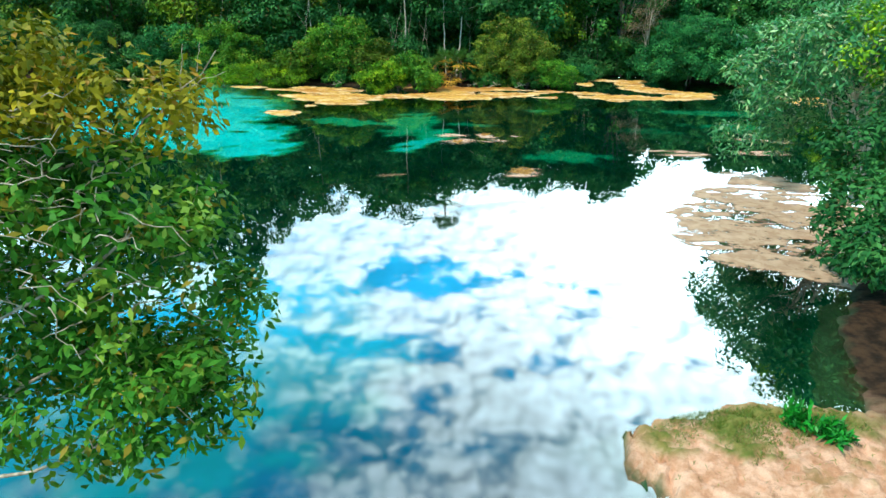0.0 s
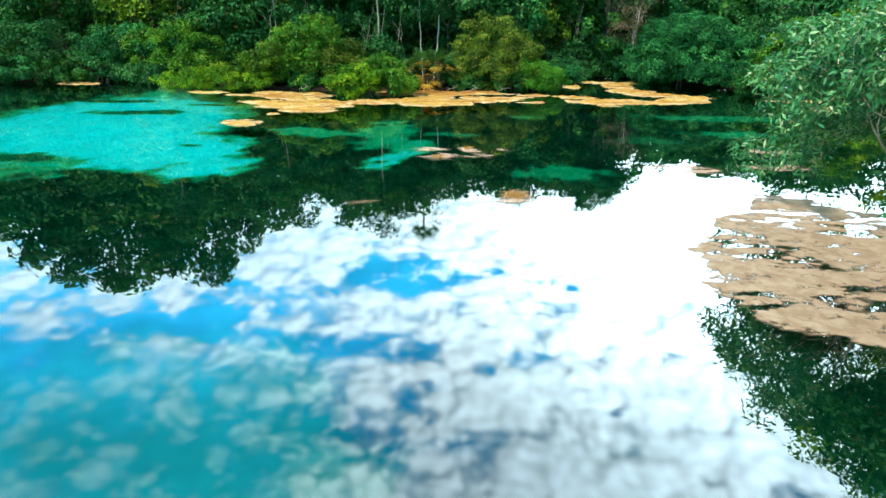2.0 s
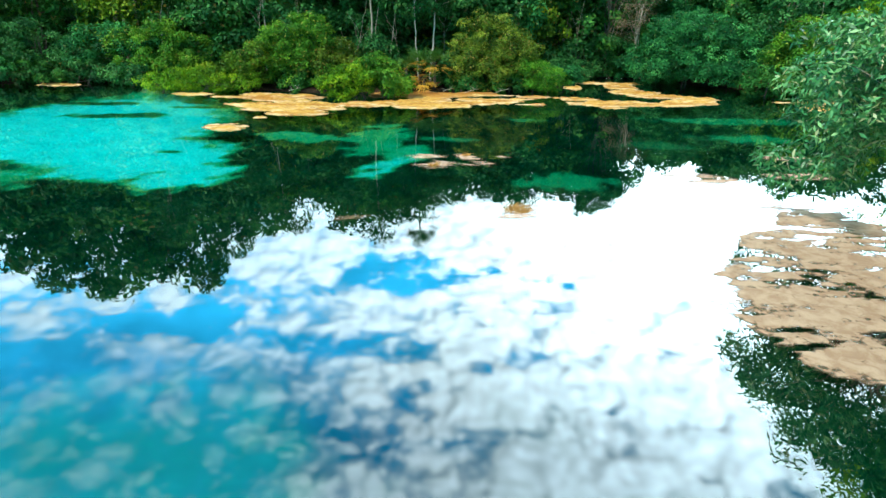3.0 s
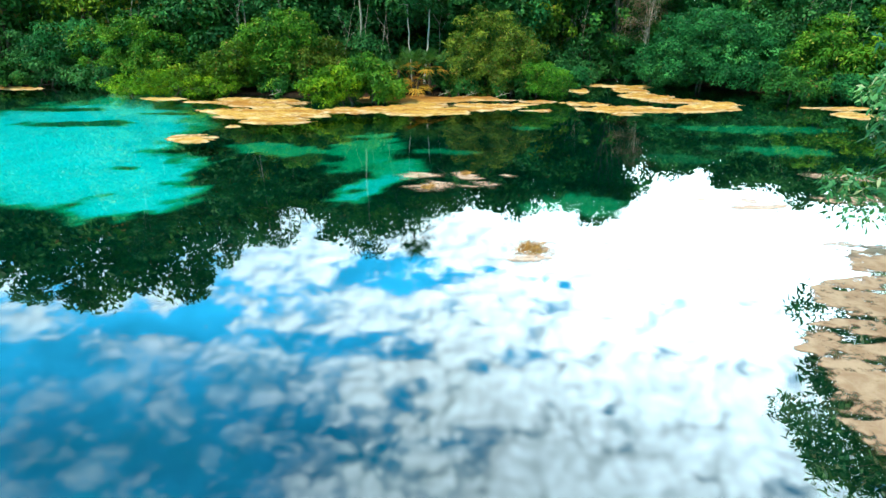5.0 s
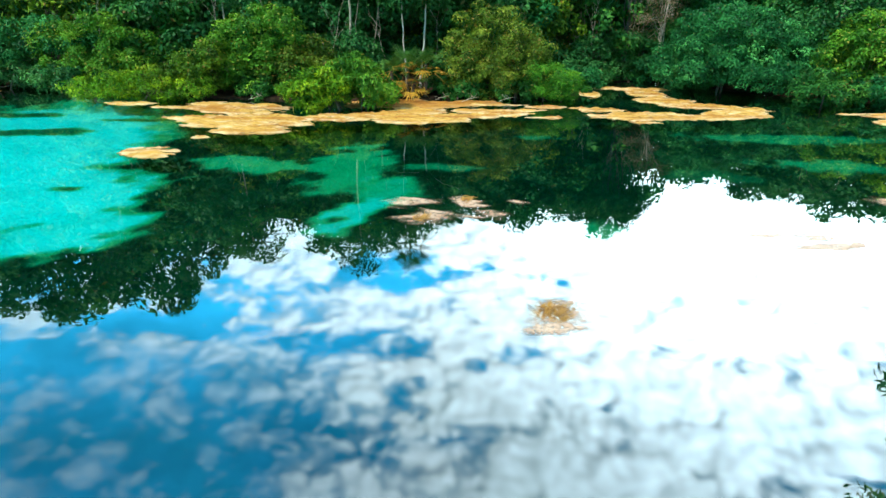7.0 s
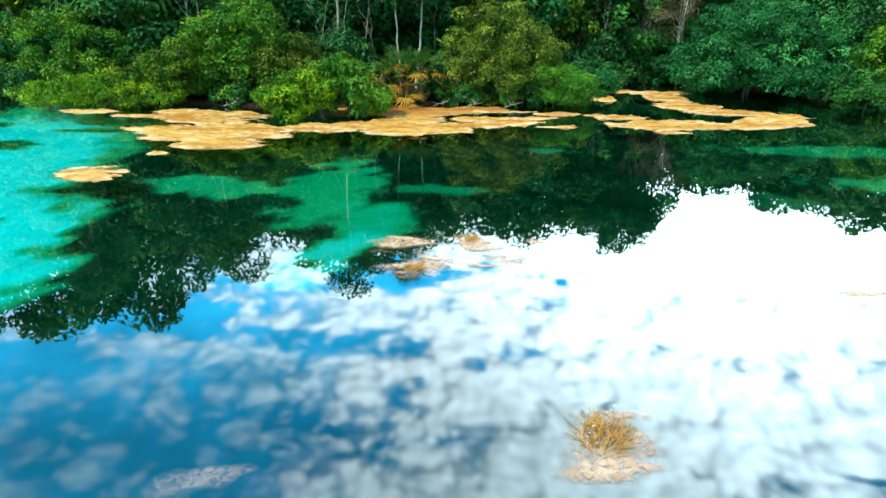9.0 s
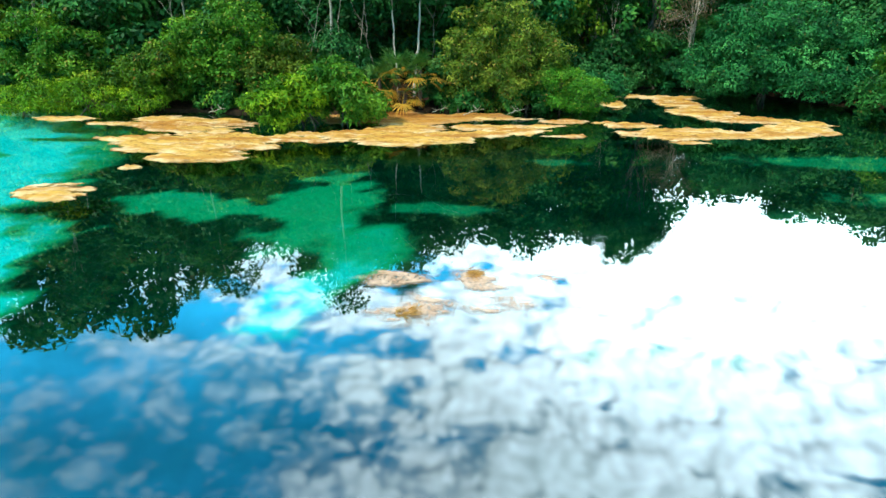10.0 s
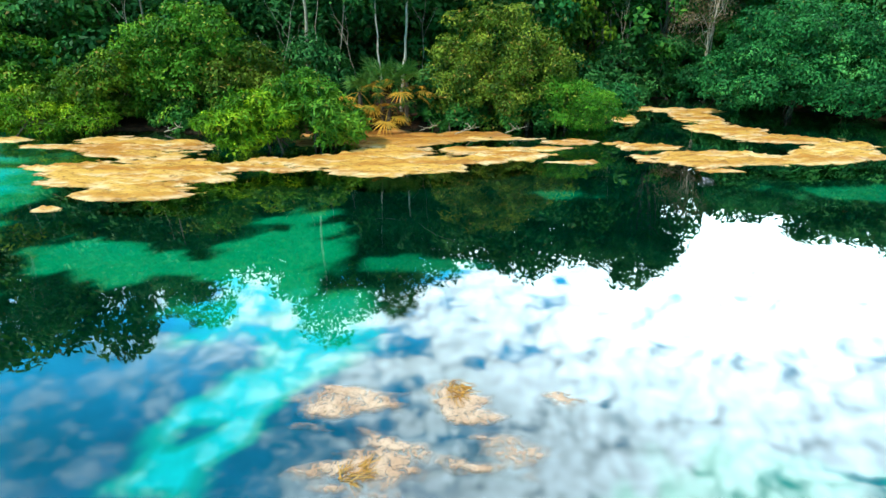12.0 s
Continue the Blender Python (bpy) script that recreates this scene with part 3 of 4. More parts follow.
# ---- floating and drowned mats of dead plants ----
def debris(name, seed, blobs, step, top, mat, label, ragged=0.72, steep=0.16, lumpy=1.0, solid=0.17, broad=0.55, small=0.45):
    """A mat with a ragged rim: its surface dips under the water at the rim and in its holes."""
    x0, x1 = min(b[0] - max(b[2], b[3]) for b in blobs) - 0.3, max(b[0] + max(b[2], b[3]) for b in blobs) + 0.3
    y0, y1 = min(b[1] - max(b[2], b[3]) for b in blobs) - 0.3, max(b[1] + max(b[2], b[3]) for b in blobs) + 0.3
    x, y = np.meshgrid(np.arange(x0, x1, step), np.arange(y0, y1, step))
    f = np.full(x.shape, -9.0)
    for cx, cy, rx, ry, turn in blobs:
        f = np.maximum(f, blob(x, y, cx, cy, rx, ry, turn) * min(rx, ry) ** 0.5)
    keep = f > -0.6
    coarse, grain, fine = (np.zeros(x.shape) for _ in range(3))
    for field, kx, ky, depth in ((coarse, 0.62, 2.0, 3), (grain, 2.3, 6.0, 4), (fine, 7, 13, 3)):
        field[keep] = np.array([noise.fractal((a * kx + seed, b * ky, seed), 0.9, 2.0, depth) for a, b in zip(x[keep], y[keep])])
    f = np.minimum(f, solid) + ragged * (broad * coarse + small * grain)
    z = np.clip(f * steep, -0.012, top) + lumpy * np.clip(f * 6, 0, 1) * (0.022 * fine + 0.032 * grain + 0.02 * coarse) - 0.004
    # the outermost corners are drawn in to the mat's true outline
    slope_y, slope_x = np.gradient(f, step)
    steepness = slope_x ** 2 + slope_y ** 2 + 1e-6
    pull = np.where(f < 0, np.minimum(-f / steepness, 0.75 * step / np.sqrt(steepness)), 0)
    x, y = x + slope_x * pull, y + slope_y * pull
    good = f > 0
    cell = good[:-1, :-1] | good[:-1, 1:] | good[1:, 1:] | good[1:, :-1]
    index = np.arange(x.size).reshape(x.shape)
    verts = np.stack([x.ravel(), y.ravel(), z.ravel()], 1)
    corner = np.stack([index[:-1, :-1], index[:-1, 1:], index[1:, 1:], index[1:, :-1]], -1)
    # split into connected pieces, the largest first
    rows, cols = cell.shape
    seen, pieces = np.zeros(cell.shape, bool), []
    for i, j in zip(*np.nonzero(cell)):
        if seen[i, j]:
            continue
        seen[i, j], stack, piece = True, [(i, j)], []
        while stack:
            a, b = stack.pop()
            piece.append((a, b))
            for c, d in ((a + 1, b), (a - 1, b), (a, b + 1), (a, b - 1)):
                if 0 <= c < rows and 0 <= d < cols and cell[c, d] and not seen[c, d]:
                    seen[c, d] = True
                    stack.append((c, d))
        if len(piece) > 5:
            pieces.append(piece)
    pieces.sort(key=len, reverse=True)
    ob = None
    for piece in pieces:
        a, b = np.array(piece).T
        used, inverse = np.unique(corner[a, b], return_inverse=True)
        mesh = quads(name, verts[used], inverse.reshape(-1, 4))
        pale = np.clip(1 - np.abs(f.ravel()[used] - 0.05) / 0.16, 0, 1)
        mesh.attributes.new("inner", "FLOAT", "POINT").data.foreach_set("value", np.clip(f.ravel()[used] / 0.40, 0, 1).astype(np.float32))
        mesh.attributes.new("rim", "FLOAT", "POINT").data.foreach_set("value", pale.astype(np.float32))
        if ob is None:
            ob = part_of(name, mesh, mat, smooth=True)
        else:
            part_of("fragment", mesh, mat, ob, smooth=True)
    return tagged(ob, label, "debris mat", "mats on the water")


debris("floating_mat", 1.3, [(-6.0, 25.4, 2.1, 1.15, 4), (-5.4, 24.15, 1.15, 0.62, 8), (-7.4, 25.75, 1.25, 0.42, 0), (-6.9, 27.5, 1.6, 1.05, 0), (-9.3, 27.75, 1.15, 0.26, 0),
       (-8.0, 28.4, 1.1, 0.5, 0), (-3.2, 26.15, 1.6, 0.52, 4), (-0.6, 26.6, 1.8, 1.25, 0), (1.4, 27.15, 1.7, 0.82, 14), (3.0, 27.75, 0.95, 0.24, 12), (2.2, 29.0, 1.0, 0.14, 0)], 0.055, 0.05, MATTED,
       "wide orange-tan floating mat of dead plants along the shore", ragged=0.44, solid=0.22)
debris("floating_mat", 3.3, [(-0.9, 28.95, 2.4, 0.95, 0), (1.2, 29.35, 1.6, 0.42, 0), (-2.6, 28.4, 0.8, 0.5, 0)], 0.055, 0.03, RUSTY, "rust-brown mat of dead plants below the palms, darkened for wet and shade", ragged=0.36, solid=0.22)
debris("floating_mat", 4.1, [(7.2, 27.0, 1.95, 0.72, 5), (6.2, 28.15, 0.75, 0.32, 0), (9.1, 26.95, 1.2, 0.5, 5), (10.6, 27.4, 1.3, 0.72, 14), (11.3, 28.35, 1.0, 0.48, 0),
       (10.2, 29.15, 1.6, 0.5, -4), (9.1, 30.4, 1.2, 0.8, -25), (8.9, 32.2, 0.8, 1.2, 10), (9.0, 33.6, 1.1, 0.42, 0), (7.3, 34.0, 0.9, 0.42, 0), (6.45, 32.3, 0.42, 1.35, -5),
       (7.0, 25.9, 0.5, 0.10, 0)], 0.06, 0.05, MATTED, "orange-tan floating mat with dark gaps in the inlet", ragged=0.44, solid=0.22)
debris("floating_mat", 7.2, [(4.15, 28.65, 0.75, 0.28, 0), (5.3, 28.5, 0.4, 0.16, 0)], 0.05, 0.04, MATTED, "small tan floating mat beside the shore", ragged=0.4)
debris("floating_mat", 8.2, [(3.65, 26.58, 0.5, 0.11, 0)], 0.04, 0.03, MATTED, "sliver of tan floating debris", ragged=0.4)
debris("floating_mat", 9.4, [(-18.9, 30.7, 1.2, 0.4, 0)], 0.07, 0.04, MATTED, "thin tan floating mat below the western bank", ragged=0.36)
debris("floating_mat", 10.9, [(-11.2, 28.4, 1.0, 0.32, 0)], 0.06, 0.04, MATTED, "thin tan floating mat below yellow-green shrubs", ragged=0.36)
debris("floating_mat", 11.7, [(15.9, 27.8, 1.5, 0.4, 0), (15.8, 26.2, 0.9, 0.8, 0)], 0.07, 0.04, MATTED, "tan floating mat below the eastern shrubs", ragged=0.36)
debris("floating_mat", 12.6, [(-7.3, 21.25, 0.85, 0.55, -5)], 0.05, 0.05, MATTED, "small lone tan floating mat over pale sand", ragged=0.36)
debris("floating_mat", 13.5, [(-6.6, 22.95, 0.28, 0.14, 0)], 0.04, 0.04, MATTED, "scrap of tan floating debris", ragged=0.36)
FRAYED = dict(lumpy=0.08, solid=0.30, ragged=0.55)
debris("drowned_mat", 14.2, [(-0.32, 17.5, 0.52, 0.28, 0)], 0.025, 0.014, DROWNED, "pale drowned plant mat just under the water", **FRAYED)
debris("drowned_mat", 15.8, [(0.80, 17.45, 0.56, 0.24, -52), (1.25, 16.82, 0.52, 0.24, -24)], 0.025, 0.014, DROWNED, "pale drowned mat with a tuft of straw", **FRAYED)
debris("drowned_mat", 16.1, [(-0.06, 16.5, 0.50, 0.34, 0), (0.28, 16.84, 0.66, 0.13, -16), (0.0, 16.98, 0.25, 0.07, -30)], 0.025, 0.014, DROWNED, "pale drowned mat with frayed arms under the water", **FRAYED)
debris("drowned_mat", 17.9, [(1.78, 17.6, 0.24, 0.16, 0)], 0.025, 0.004, DROWNED, "scrap of pale drowned plant mat", **FRAYED)
debris("drowned_mat", 18.3, [(1.74, 12.95, 0.55, 0.46, 15)], 0.025, 0.014, DROWNED, "pale drowned mat with a thick tuft of straw", **FRAYED)
debris("drowned_mat", 23.1, [(9.9, 17.75, 0.9, 0.36, -12)], 0.04, 0.010, DROWNED, "pale drowned plant mat off the eastern bank", **FRAYED)
debris("drowned_mat", 19.4, [(6.7, 15.55, 0.9, 0.42, 0), (5.9, 15.8, 0.5, 0.16, 0)], 0.04, 0.006, DROWNED, "pale drowned plant mat on open water", lumpy=0.25, solid=0.22, ragged=0.55)
debris("drowned_mat", 20.8, [(9.1, 15.9, 0.9, 0.4, 0), (7.4, 13.4, 0.4, 0.16, 0)], 0.04, 0.006, DROWNED, "pale drowned mats under the overhanging bush", lumpy=0.25, solid=0.22, ragged=0.55)
debris("drowned_mat", 21.6, [(7.0, 9.4, 1.8, 2.4, 0), (5.9, 7.85, 1.45, 1.0, -25), (7.8, 11.6, 1.2, 1.7, 0), (7.3, 7.3, 1.9, 1.0, 0), (8.3, 10.0, 1.6, 2.5, 0), (5.15, 8.6, 0.95, 0.85, 0), (5.7, 9.9, 1.0, 1.0, 0), (6.5, 11.2, 0.9, 0.9, 0)], 0.04, 0.012, SHOAL,
       "broad tan raft of drowned plants below the overhanging bush", ragged=0.40, lumpy=0.15, solid=0.17, broad=0.45, small=0.55)
debris("drowned_mat", 22.4, [(-1.75, 12.5, 0.42, 0.16, 10)], 0.03, -0.03, DROWNED, "faint pale drowned debris in deep water", lumpy=0.25, solid=0.22, ragged=0.55)

# ---- the forest ----
def shore_y(x):
    return float(np.interp(x, FAR_X, FAR_Y))


# height of the tree line 36 m north, from west to east
LINE_X = (-40, -30, -28, -24.5, -22, -18, -14, -12.2, -11.5, -10.5, -7.5, -6.0, -4.6, -2.9, 0.6, 2.3, 3.7, 5, 7.4, 8.9, 10.3, 10.9, 12, 13, 13.8, 16, 18.5, 20.3, 22, 40)
LINE_H = (17.0, 17.0, 16.2, 12.4, 14.0, 12.8, 12.7, 12.0, 9.8, 8.2, 8.4, 9.4, 9.8, 8.4, 7.3, 7.0, 7.7, 7.1, 7.0, 7.6, 6.6, 4.8, 4.3, 4.8, 5.7, 6.1, 6.2, 6.9, 6.1, 6.1)


def line_height(x, y):
    """Height at which a tree farther back just hides behind the line."""
    k = 38.4 / (y + 2.4)
    return (float(np.interp(x * k, LINE_X, LINE_H)) + 4.16) / k - 4.16


def tall_lobes(rng, height, wide, low, count):
    out = []
    for i in range(count):
        s = (i + 0.5) / count
        z = height * (low + (1 - low) * s)
        r = wide * (0.55 + 0.45 * math.sin(math.pi * (0.25 + 0.65 * s))) * rng.uniform(0.55, 0.8)
        a = rng.uniform(0, 2 * math.pi)
        d = wide * rng.uniform(0.2, 0.55) * (1 - 0.6 * s)
        out.append((d * math.cos(a), d * math.sin(a), z - r * 0.55, r, r, r * 0.75))
    return out


def scaled(x, y, z, turn, s, tall=1.0):
    return pose(x, y, z, 0, 0, turn) @ Matrix.Diagonal((s, s, s * tall, 1))


def plant(kind, m):
    """A copy of a tree whose scale is that of the matrix alone."""
    s = kind.matrix_world.to_scale()
    return copy_thing(kind, m @ Matrix.Diagonal((1 / s.x, 1 / s.y, 1 / s.z, 1)))


rng = np.random.default_rng(11)
FOREST_KINDS = []
for i, (leaf_mat, wide, low, count, sprays) in enumerate(((LEAF_FOREST, 3.6, 0.30, 9, 120), (LEAF_DEEP, 3.1, 0.22, 10, 125), (LEAF_FOREST, 2.9, 0.45, 7, 80),
                                                          (LEAF_ROUND, 3.8, 0.33, 9, 125))):
    spot = ((-24.0, 47.0), (-13.5, 43.0), (-6.6, 41.0), (11.0, 41.0))[i]
    h = line_height(*spot)
    lobes = tall_lobes(np.random.default_rng(40 + i), 12.0, wide, low, count)
    tree = grow("forest_tree", scaled(*spot, 0.3, 40 * i, h / 12.0), 60 + i, lobes, leaf_mat, BARK_DARK if i < 2 else BARK_PALE, sprays, 68, 0.95, 0.39, 0.21,
                ("tall dense dark-leaved forest tree behind the bank", "tall narrow deep-green forest tree behind the bank",
                 "tall forest tree with an open crown and pale trunk", "broad blue-green forest tree behind the bank")[i], "tree",
                ((0, 0, 0, 0.17),), 7, 0.02, "trees of the forest")
    FOREST_KINDS.append(tree)

taken = [(-24.0, 47.0), (-13.5, 43.0), (-6.6, 41.0), (11.0, 41.0)]
for row, (gap_x, back) in enumerate(((2.8, 0.0), (3.8, 5.0))):
    x = -44.0
    while x < 36:
        x += gap_x * rng.uniform(0.75, 1.25)
        y = (46.5 if x < -9 else 41.5 if x < 4 else 39.5) + back + rng.uniform(-1.2, 1.2)
        turn, pick = rng.uniform(0, 360), int(rng.integers(0, 4)) if not row else int(rng.integers(0, 2))
        squash = rng.uniform(0.86, 1.03)
        if any((x - a) ** 2 + (y - b) ** 2 < 3.5 for a, b in taken):
            continue
        h = line_height(x, y) * squash * ((0.84 if row else 0.9) if x > -12 else 0.72)
        plant(FOREST_KINDS[pick], scaled(x, y, 0.3, turn, max(h, 4.5) / 12.0, rng.uniform(0.94, 1.02)))

for x, y, kind in ((-9.4, 43.2, 1), (-8.0, 45.5, 0), (-4.3, 42.6, 0), (-3.2, 45.0, 1), (-11.3, 45.0, 0), (0.5, 43.4, 1), (2.6, 42.0, 0), (-13.2, 46.0, 0), (-15.6, 44.6, 1), (-17.8, 45.2, 0), (-20.2, 44.8, 1), (-22.4, 46.0, 0), (-27.0, 46.0, 1), (-29.6, 45.0, 0)):
    plant(FOREST_KINDS[kind], scaled(x, y, 0.3, 77 * x, line_height(x, y) * (0.88 if x > -12 else 0.70) / 12.0))

# trees of the line itself, each with its own height
for x, y, top, kind, thick in ((-30.2, 48.4, 21.6, 0, 0.8), (-25.2, 48.0, 19.2, 2, 0.7), (-20.8, 48.2, 20.4, 0, 0.66), (-17.8, 48.6, 17.2, 1, 0.6), (-33.5, 47.0, 20.0, 1, 0.9),
                               (-7.8, 37.0, 8.7, 2, 1.0), (-5.0, 36.6, 8.8, 1, 0.9), (-2.4, 37.2, 8.7, 1, 0.9), (0.6, 37.0, 7.8, 0, 1.0), (2.4, 36.6, 7.5, 2, 1.0),
                               (3.8, 36.4, 8.3, 3, 0.8), (5.4, 37.2, 7.8, 1, 1.0), (7.0, 37.6, 7.8, 2, 1.0), (13.9, 37.4, 5.6, 3, 1.1), (16.2, 36.6, 6.1, 0, 1.1), (18.6, 36.4, 6.2, 3, 1.1), (20.4, 36.0, 7.0, 1, 1.0), (22.8, 36.2, 6.2, 0, 1.1)):
    s_ = top / 12.4
    plant(FOREST_KINDS[kind], pose(x, y, 0.2, 0, 0, 53 * x) @ Matrix.Diagonal((s_ * thick, s_ * thick, s_, 1)))

# understorey trees that close the wood behind the shrubs
UNDER_KINDS = []
for i, (leaf_mat, spot) in enumerate(((LEAF_DEEP, (-10.5, 34.2)), (LEAF_FOREST, (8.6, 38.2)), (LEAF_OLIVE, (-17.5, 35.2)))):
    lobes = [(0, 0, 3.4, 1.7, 1.7, 1.7), (0.9, 0.3, 2.2, 1.4, 1.3, 1.2), (-1.0, -0.2, 2.0, 1.4, 1.3, 1.3), (0.2, -0.8, 1.2, 1.5, 1.2, 0.9), (-0.3, 0.2, 4.5, 1.2, 1.2, 1.0)]
    UNDER_KINDS.append(grow("understorey_tree", scaled(*spot, 0.25, 70 * i, 1.15), 80 + i, lobes, leaf_mat, BARK_DARK, 95, 48, 0.54, 0.23, 0.12,
                            ("low dark-green tree under the forest edge", "low mid-green tree under the forest edge", "low olive-green tree under the forest edge")[i],
                            "tree", ((0, 0, 0, 0.09), (0.3, 0.1, 0, 0.06)), 5, 0.012, "trees of the understorey"))
taken = [(-10.5, 34.2), (8.6, 38.2), (-17.5, 35.2)]
for x0, x1, dy, step in ((-34, 34, 5.2, 2.5), (-34, 34, 8.6, 2.9), (-34, 34, 12.5, 4.6)):
    x = x0
    while x < x1:
        x += step * rng.uniform(0.8, 1.2)
        y = max(shore_y(x) + dy, 33.5) + rng.uniform(-0.8, 0.8)
        turn, pick, s = rng.uniform(0, 360), int(rng.choice(3, p=(0.5, 0.38, 0.12))), rng.uniform(0.85, 1.3)
        if any((x - a) ** 2 + (y - b) ** 2 < 2.2 for a, b in taken) or (-3.8 < x < 0.6 and y < 35.4):
            continue
        plant(UNDER_KINDS[pick], scaled(x, y, 0.25, turn, s))

for x, y, s_ in ((-3.4, 35.8, 1.0), (-1.9, 37.0, 1.1), (-0.2, 35.9, 1.0), (-2.6, 38.6, 1.2), (0.6, 37.8, 1.2)):
    plant(UNDER_KINDS[0], scaled(x, y, 0.2, 50 * x, s_))
for x, y, s_ in ((12.9, 38.4, 0.64), (14.6, 37.6, 0.82), (16.4, 37.2, 0.92), (13.8, 40.4, 0.72), (15.6, 40.0, 0.9)):
    plant(UNDER_KINDS[1], scaled(x, y, 0.2, 50 * x, s_))
grow("dry_bush", pose(10.5, 36.3, 0.2), 119, [(0, 0, 3.3, 1.0, 0.7, 1.0), (-0.6, 0, 2.4, 0.8, 0.6, 0.8), (0.5, 0.1, 4.2, 0.7, 0.6, 0.5)],
     LEAF_DRY, BARK_TWIG, 60, 60, 0.42, 0.10, 0.035, "half-dead bush with tan twigs and few leaves", "bush", ((0, 0, 0, 0.06), (0.3, 0, 0, 0.04)), 14, 0.008, twigs=46)
grow("domed_tree", pose(9.1, 37.0, 0.2), 118, [(0, 0, 6.9, 1.75, 1.6, 1.15), (-1.2, 0.2, 6.2, 0.9, 1.0, 0.6), (1.1, -0.1, 6.3, 0.9, 1.0, 0.7), (0.1, 0, 6.0, 1.3, 1.2, 0.5), (0, 0, 6.9, 1.0, 0.9, 0.7)],
     LEAF_DEEP, BARK_DARK, 150, 120, 0.5, 0.17, 0.085, "domed dark-green tree with forked limbs behind the inlet", "tree", ((0, 0, 0, 0.12),), 11, 0.02, top=5.6)

# slender pale trunks standing in the gap between the shrubs
for k, (x, y, r, h, dx, dy) in enumerate(((-0.74, 32.2, 0.058, 6.4, 0.2, 0.2), (-3.62, 32.0, 0.066, 8.4, 0.1, 0.0), (-1.34, 32.4, 0.042, 6.7, 0.2, 0.2),
                                          (-2.9, 32.6, 0.022, 7.5, 1.1, 0.3), (-3.7, 33.1, 0.02, 7.2, 0.4, 0.6), (7.2, 37.2, 0.035, 6.6, -0.5, 0.2),
                                          (9.2, 37.6, 0.035, 6.5, 0.9, 0.2), (8.2, 38.4, 0.03, 6.2, 0.3, 0.0), (16.9, 33.2, 0.035, 5.0, 0.5, 0.1),
                                          (-9.4, 33.6, 0.05, 8.8, 0.6, 0.2), (-16.8, 35.4, 0.06, 10.2, 0.3, 0.2))):
    lobes = [(dx, dy, h - 1.4, 1.3, 1.3, 1.1), (dx + 0.7, dy - 0.3, h - 2.4, 1.1, 1.1, 0.8), (dx - 0.8, dy + 0.3, h - 2.8, 1.0, 1.1, 0.8)]
    grow("slender_tree", pose(x, y, 0.25), 120 + k, lobes, LEAF_FOREST if k % 2 else LEAF_DEEP, BARK_WHITE if k in (0, 2) else BARK_PALE, 40, 80, 0.6, 0.20, 0.09,
         "slender tree with a pale trunk at the wood's edge", "tree", ((0, 0, 0, r),), 5, 0.010, "slender trees", top=h - 1.2, fork=8)

def sapling(x, y, seed, height, lean, label):
    """A thin bare forked stem."""
    r = np.random.default_rng(seed)
    root = thing("bare_sapling", pose(x, y, 0.1), label, "sapling", "bare saplings")
    stem = limb(r, (0, 0, -0.1), (lean, 0.2, height), 0.017, 0.006, 10, 0.03, 0.05)
    trunk = part_of("trunk", tubes("trunk", [stem], 6), BARK_PALE, root, smooth=True)
    for _ in range(5):
        p, w = stem[r.integers(3, 10)]
        q = p + np.array([r.uniform(-0.9, 0.9), r.uniform(-0.3, 0.3), r.uniform(0.4, 1.3)])
        part_of("branch", tubes("branch", [limb(r, p, q, w * 0.7, 0.005, 6, 0.05, 0.08)], 5), BARK_PALE, trunk, smooth=True)


for k, (x, y, h, lean) in enumerate(((7.0, 35.9, 4.4, 0.5), (7.9, 36.4, 4.8, -0.6), (8.9, 36.6, 4.6, 0.9), (9.8, 36.9, 5.0, 0.2), (11.0, 36.6, 4.2, -0.5), (-2.2, 33.0, 4.0, -0.5), (-4.6, 31.7, 3.8, 0.8),
                                     (-0.2, 33.6, 4.4, 0.3), (-6.3, 31.8, 3.9, -0.9), (-9.6, 32.0, 4.4, 0.7), (17.6, 31.6, 4.0, 0.3), (-14.6, 32.6, 4.4, 0.6))):
    sapling(x, y, 150 + k, h, lean, "thin bare forked sapling at the wood's edge")

# ---- shrubs along the far bank ----
def shrub(x, y, seed, lobes, leaf_mat, sprays, label, leaf=0.17, width=0.062, per=100, size=0.42, stems=4, limbs=8):
    r = np.random.default_rng(seed)
    trunks = [(float(r.normal(0, 0.25)), float(r.normal(0, 0.25)), 0.0, 0.035) for _ in range(stems)]
    return grow("shrub", pose(x, y, 0.05), seed, lobes, leaf_mat, BARK_DARK, int(sprays * 0.24), per, size, leaf, width, label, "shrub", trunks, limbs, 0.008,
                "shrubs of the far bank", twigs=10)


shrub(2.2, 31.3, 201, [(0, 0, 1.75, 1.95, 1.4, 1.75), (1.25, -0.2, 1.2, 1.25, 1.1, 1.2), (-1.0, -0.3, 1.0, 1.1, 1.0, 1.0), (-0.2, -0.7, 0.6, 1.7, 0.8, 0.6)],
      LEAF_DOME, 1300, "large domed olive-green shrub above the tan mat", leaf=0.12, width=0.045, size=0.34)
shrub(4.5, 30.3, 202, [(0, 0, 0.65, 1.15, 0.8, 0.65), (0.5, -0.1, 0.45, 0.9, 0.7, 0.5), (-0.35, 0.1, 0.95, 0.75, 0.7, 0.5)], LEAF_FEATHER, 480, "feathery bright green shrub at the inlet's mouth",
      leaf=0.10, width=0.026, size=0.28)
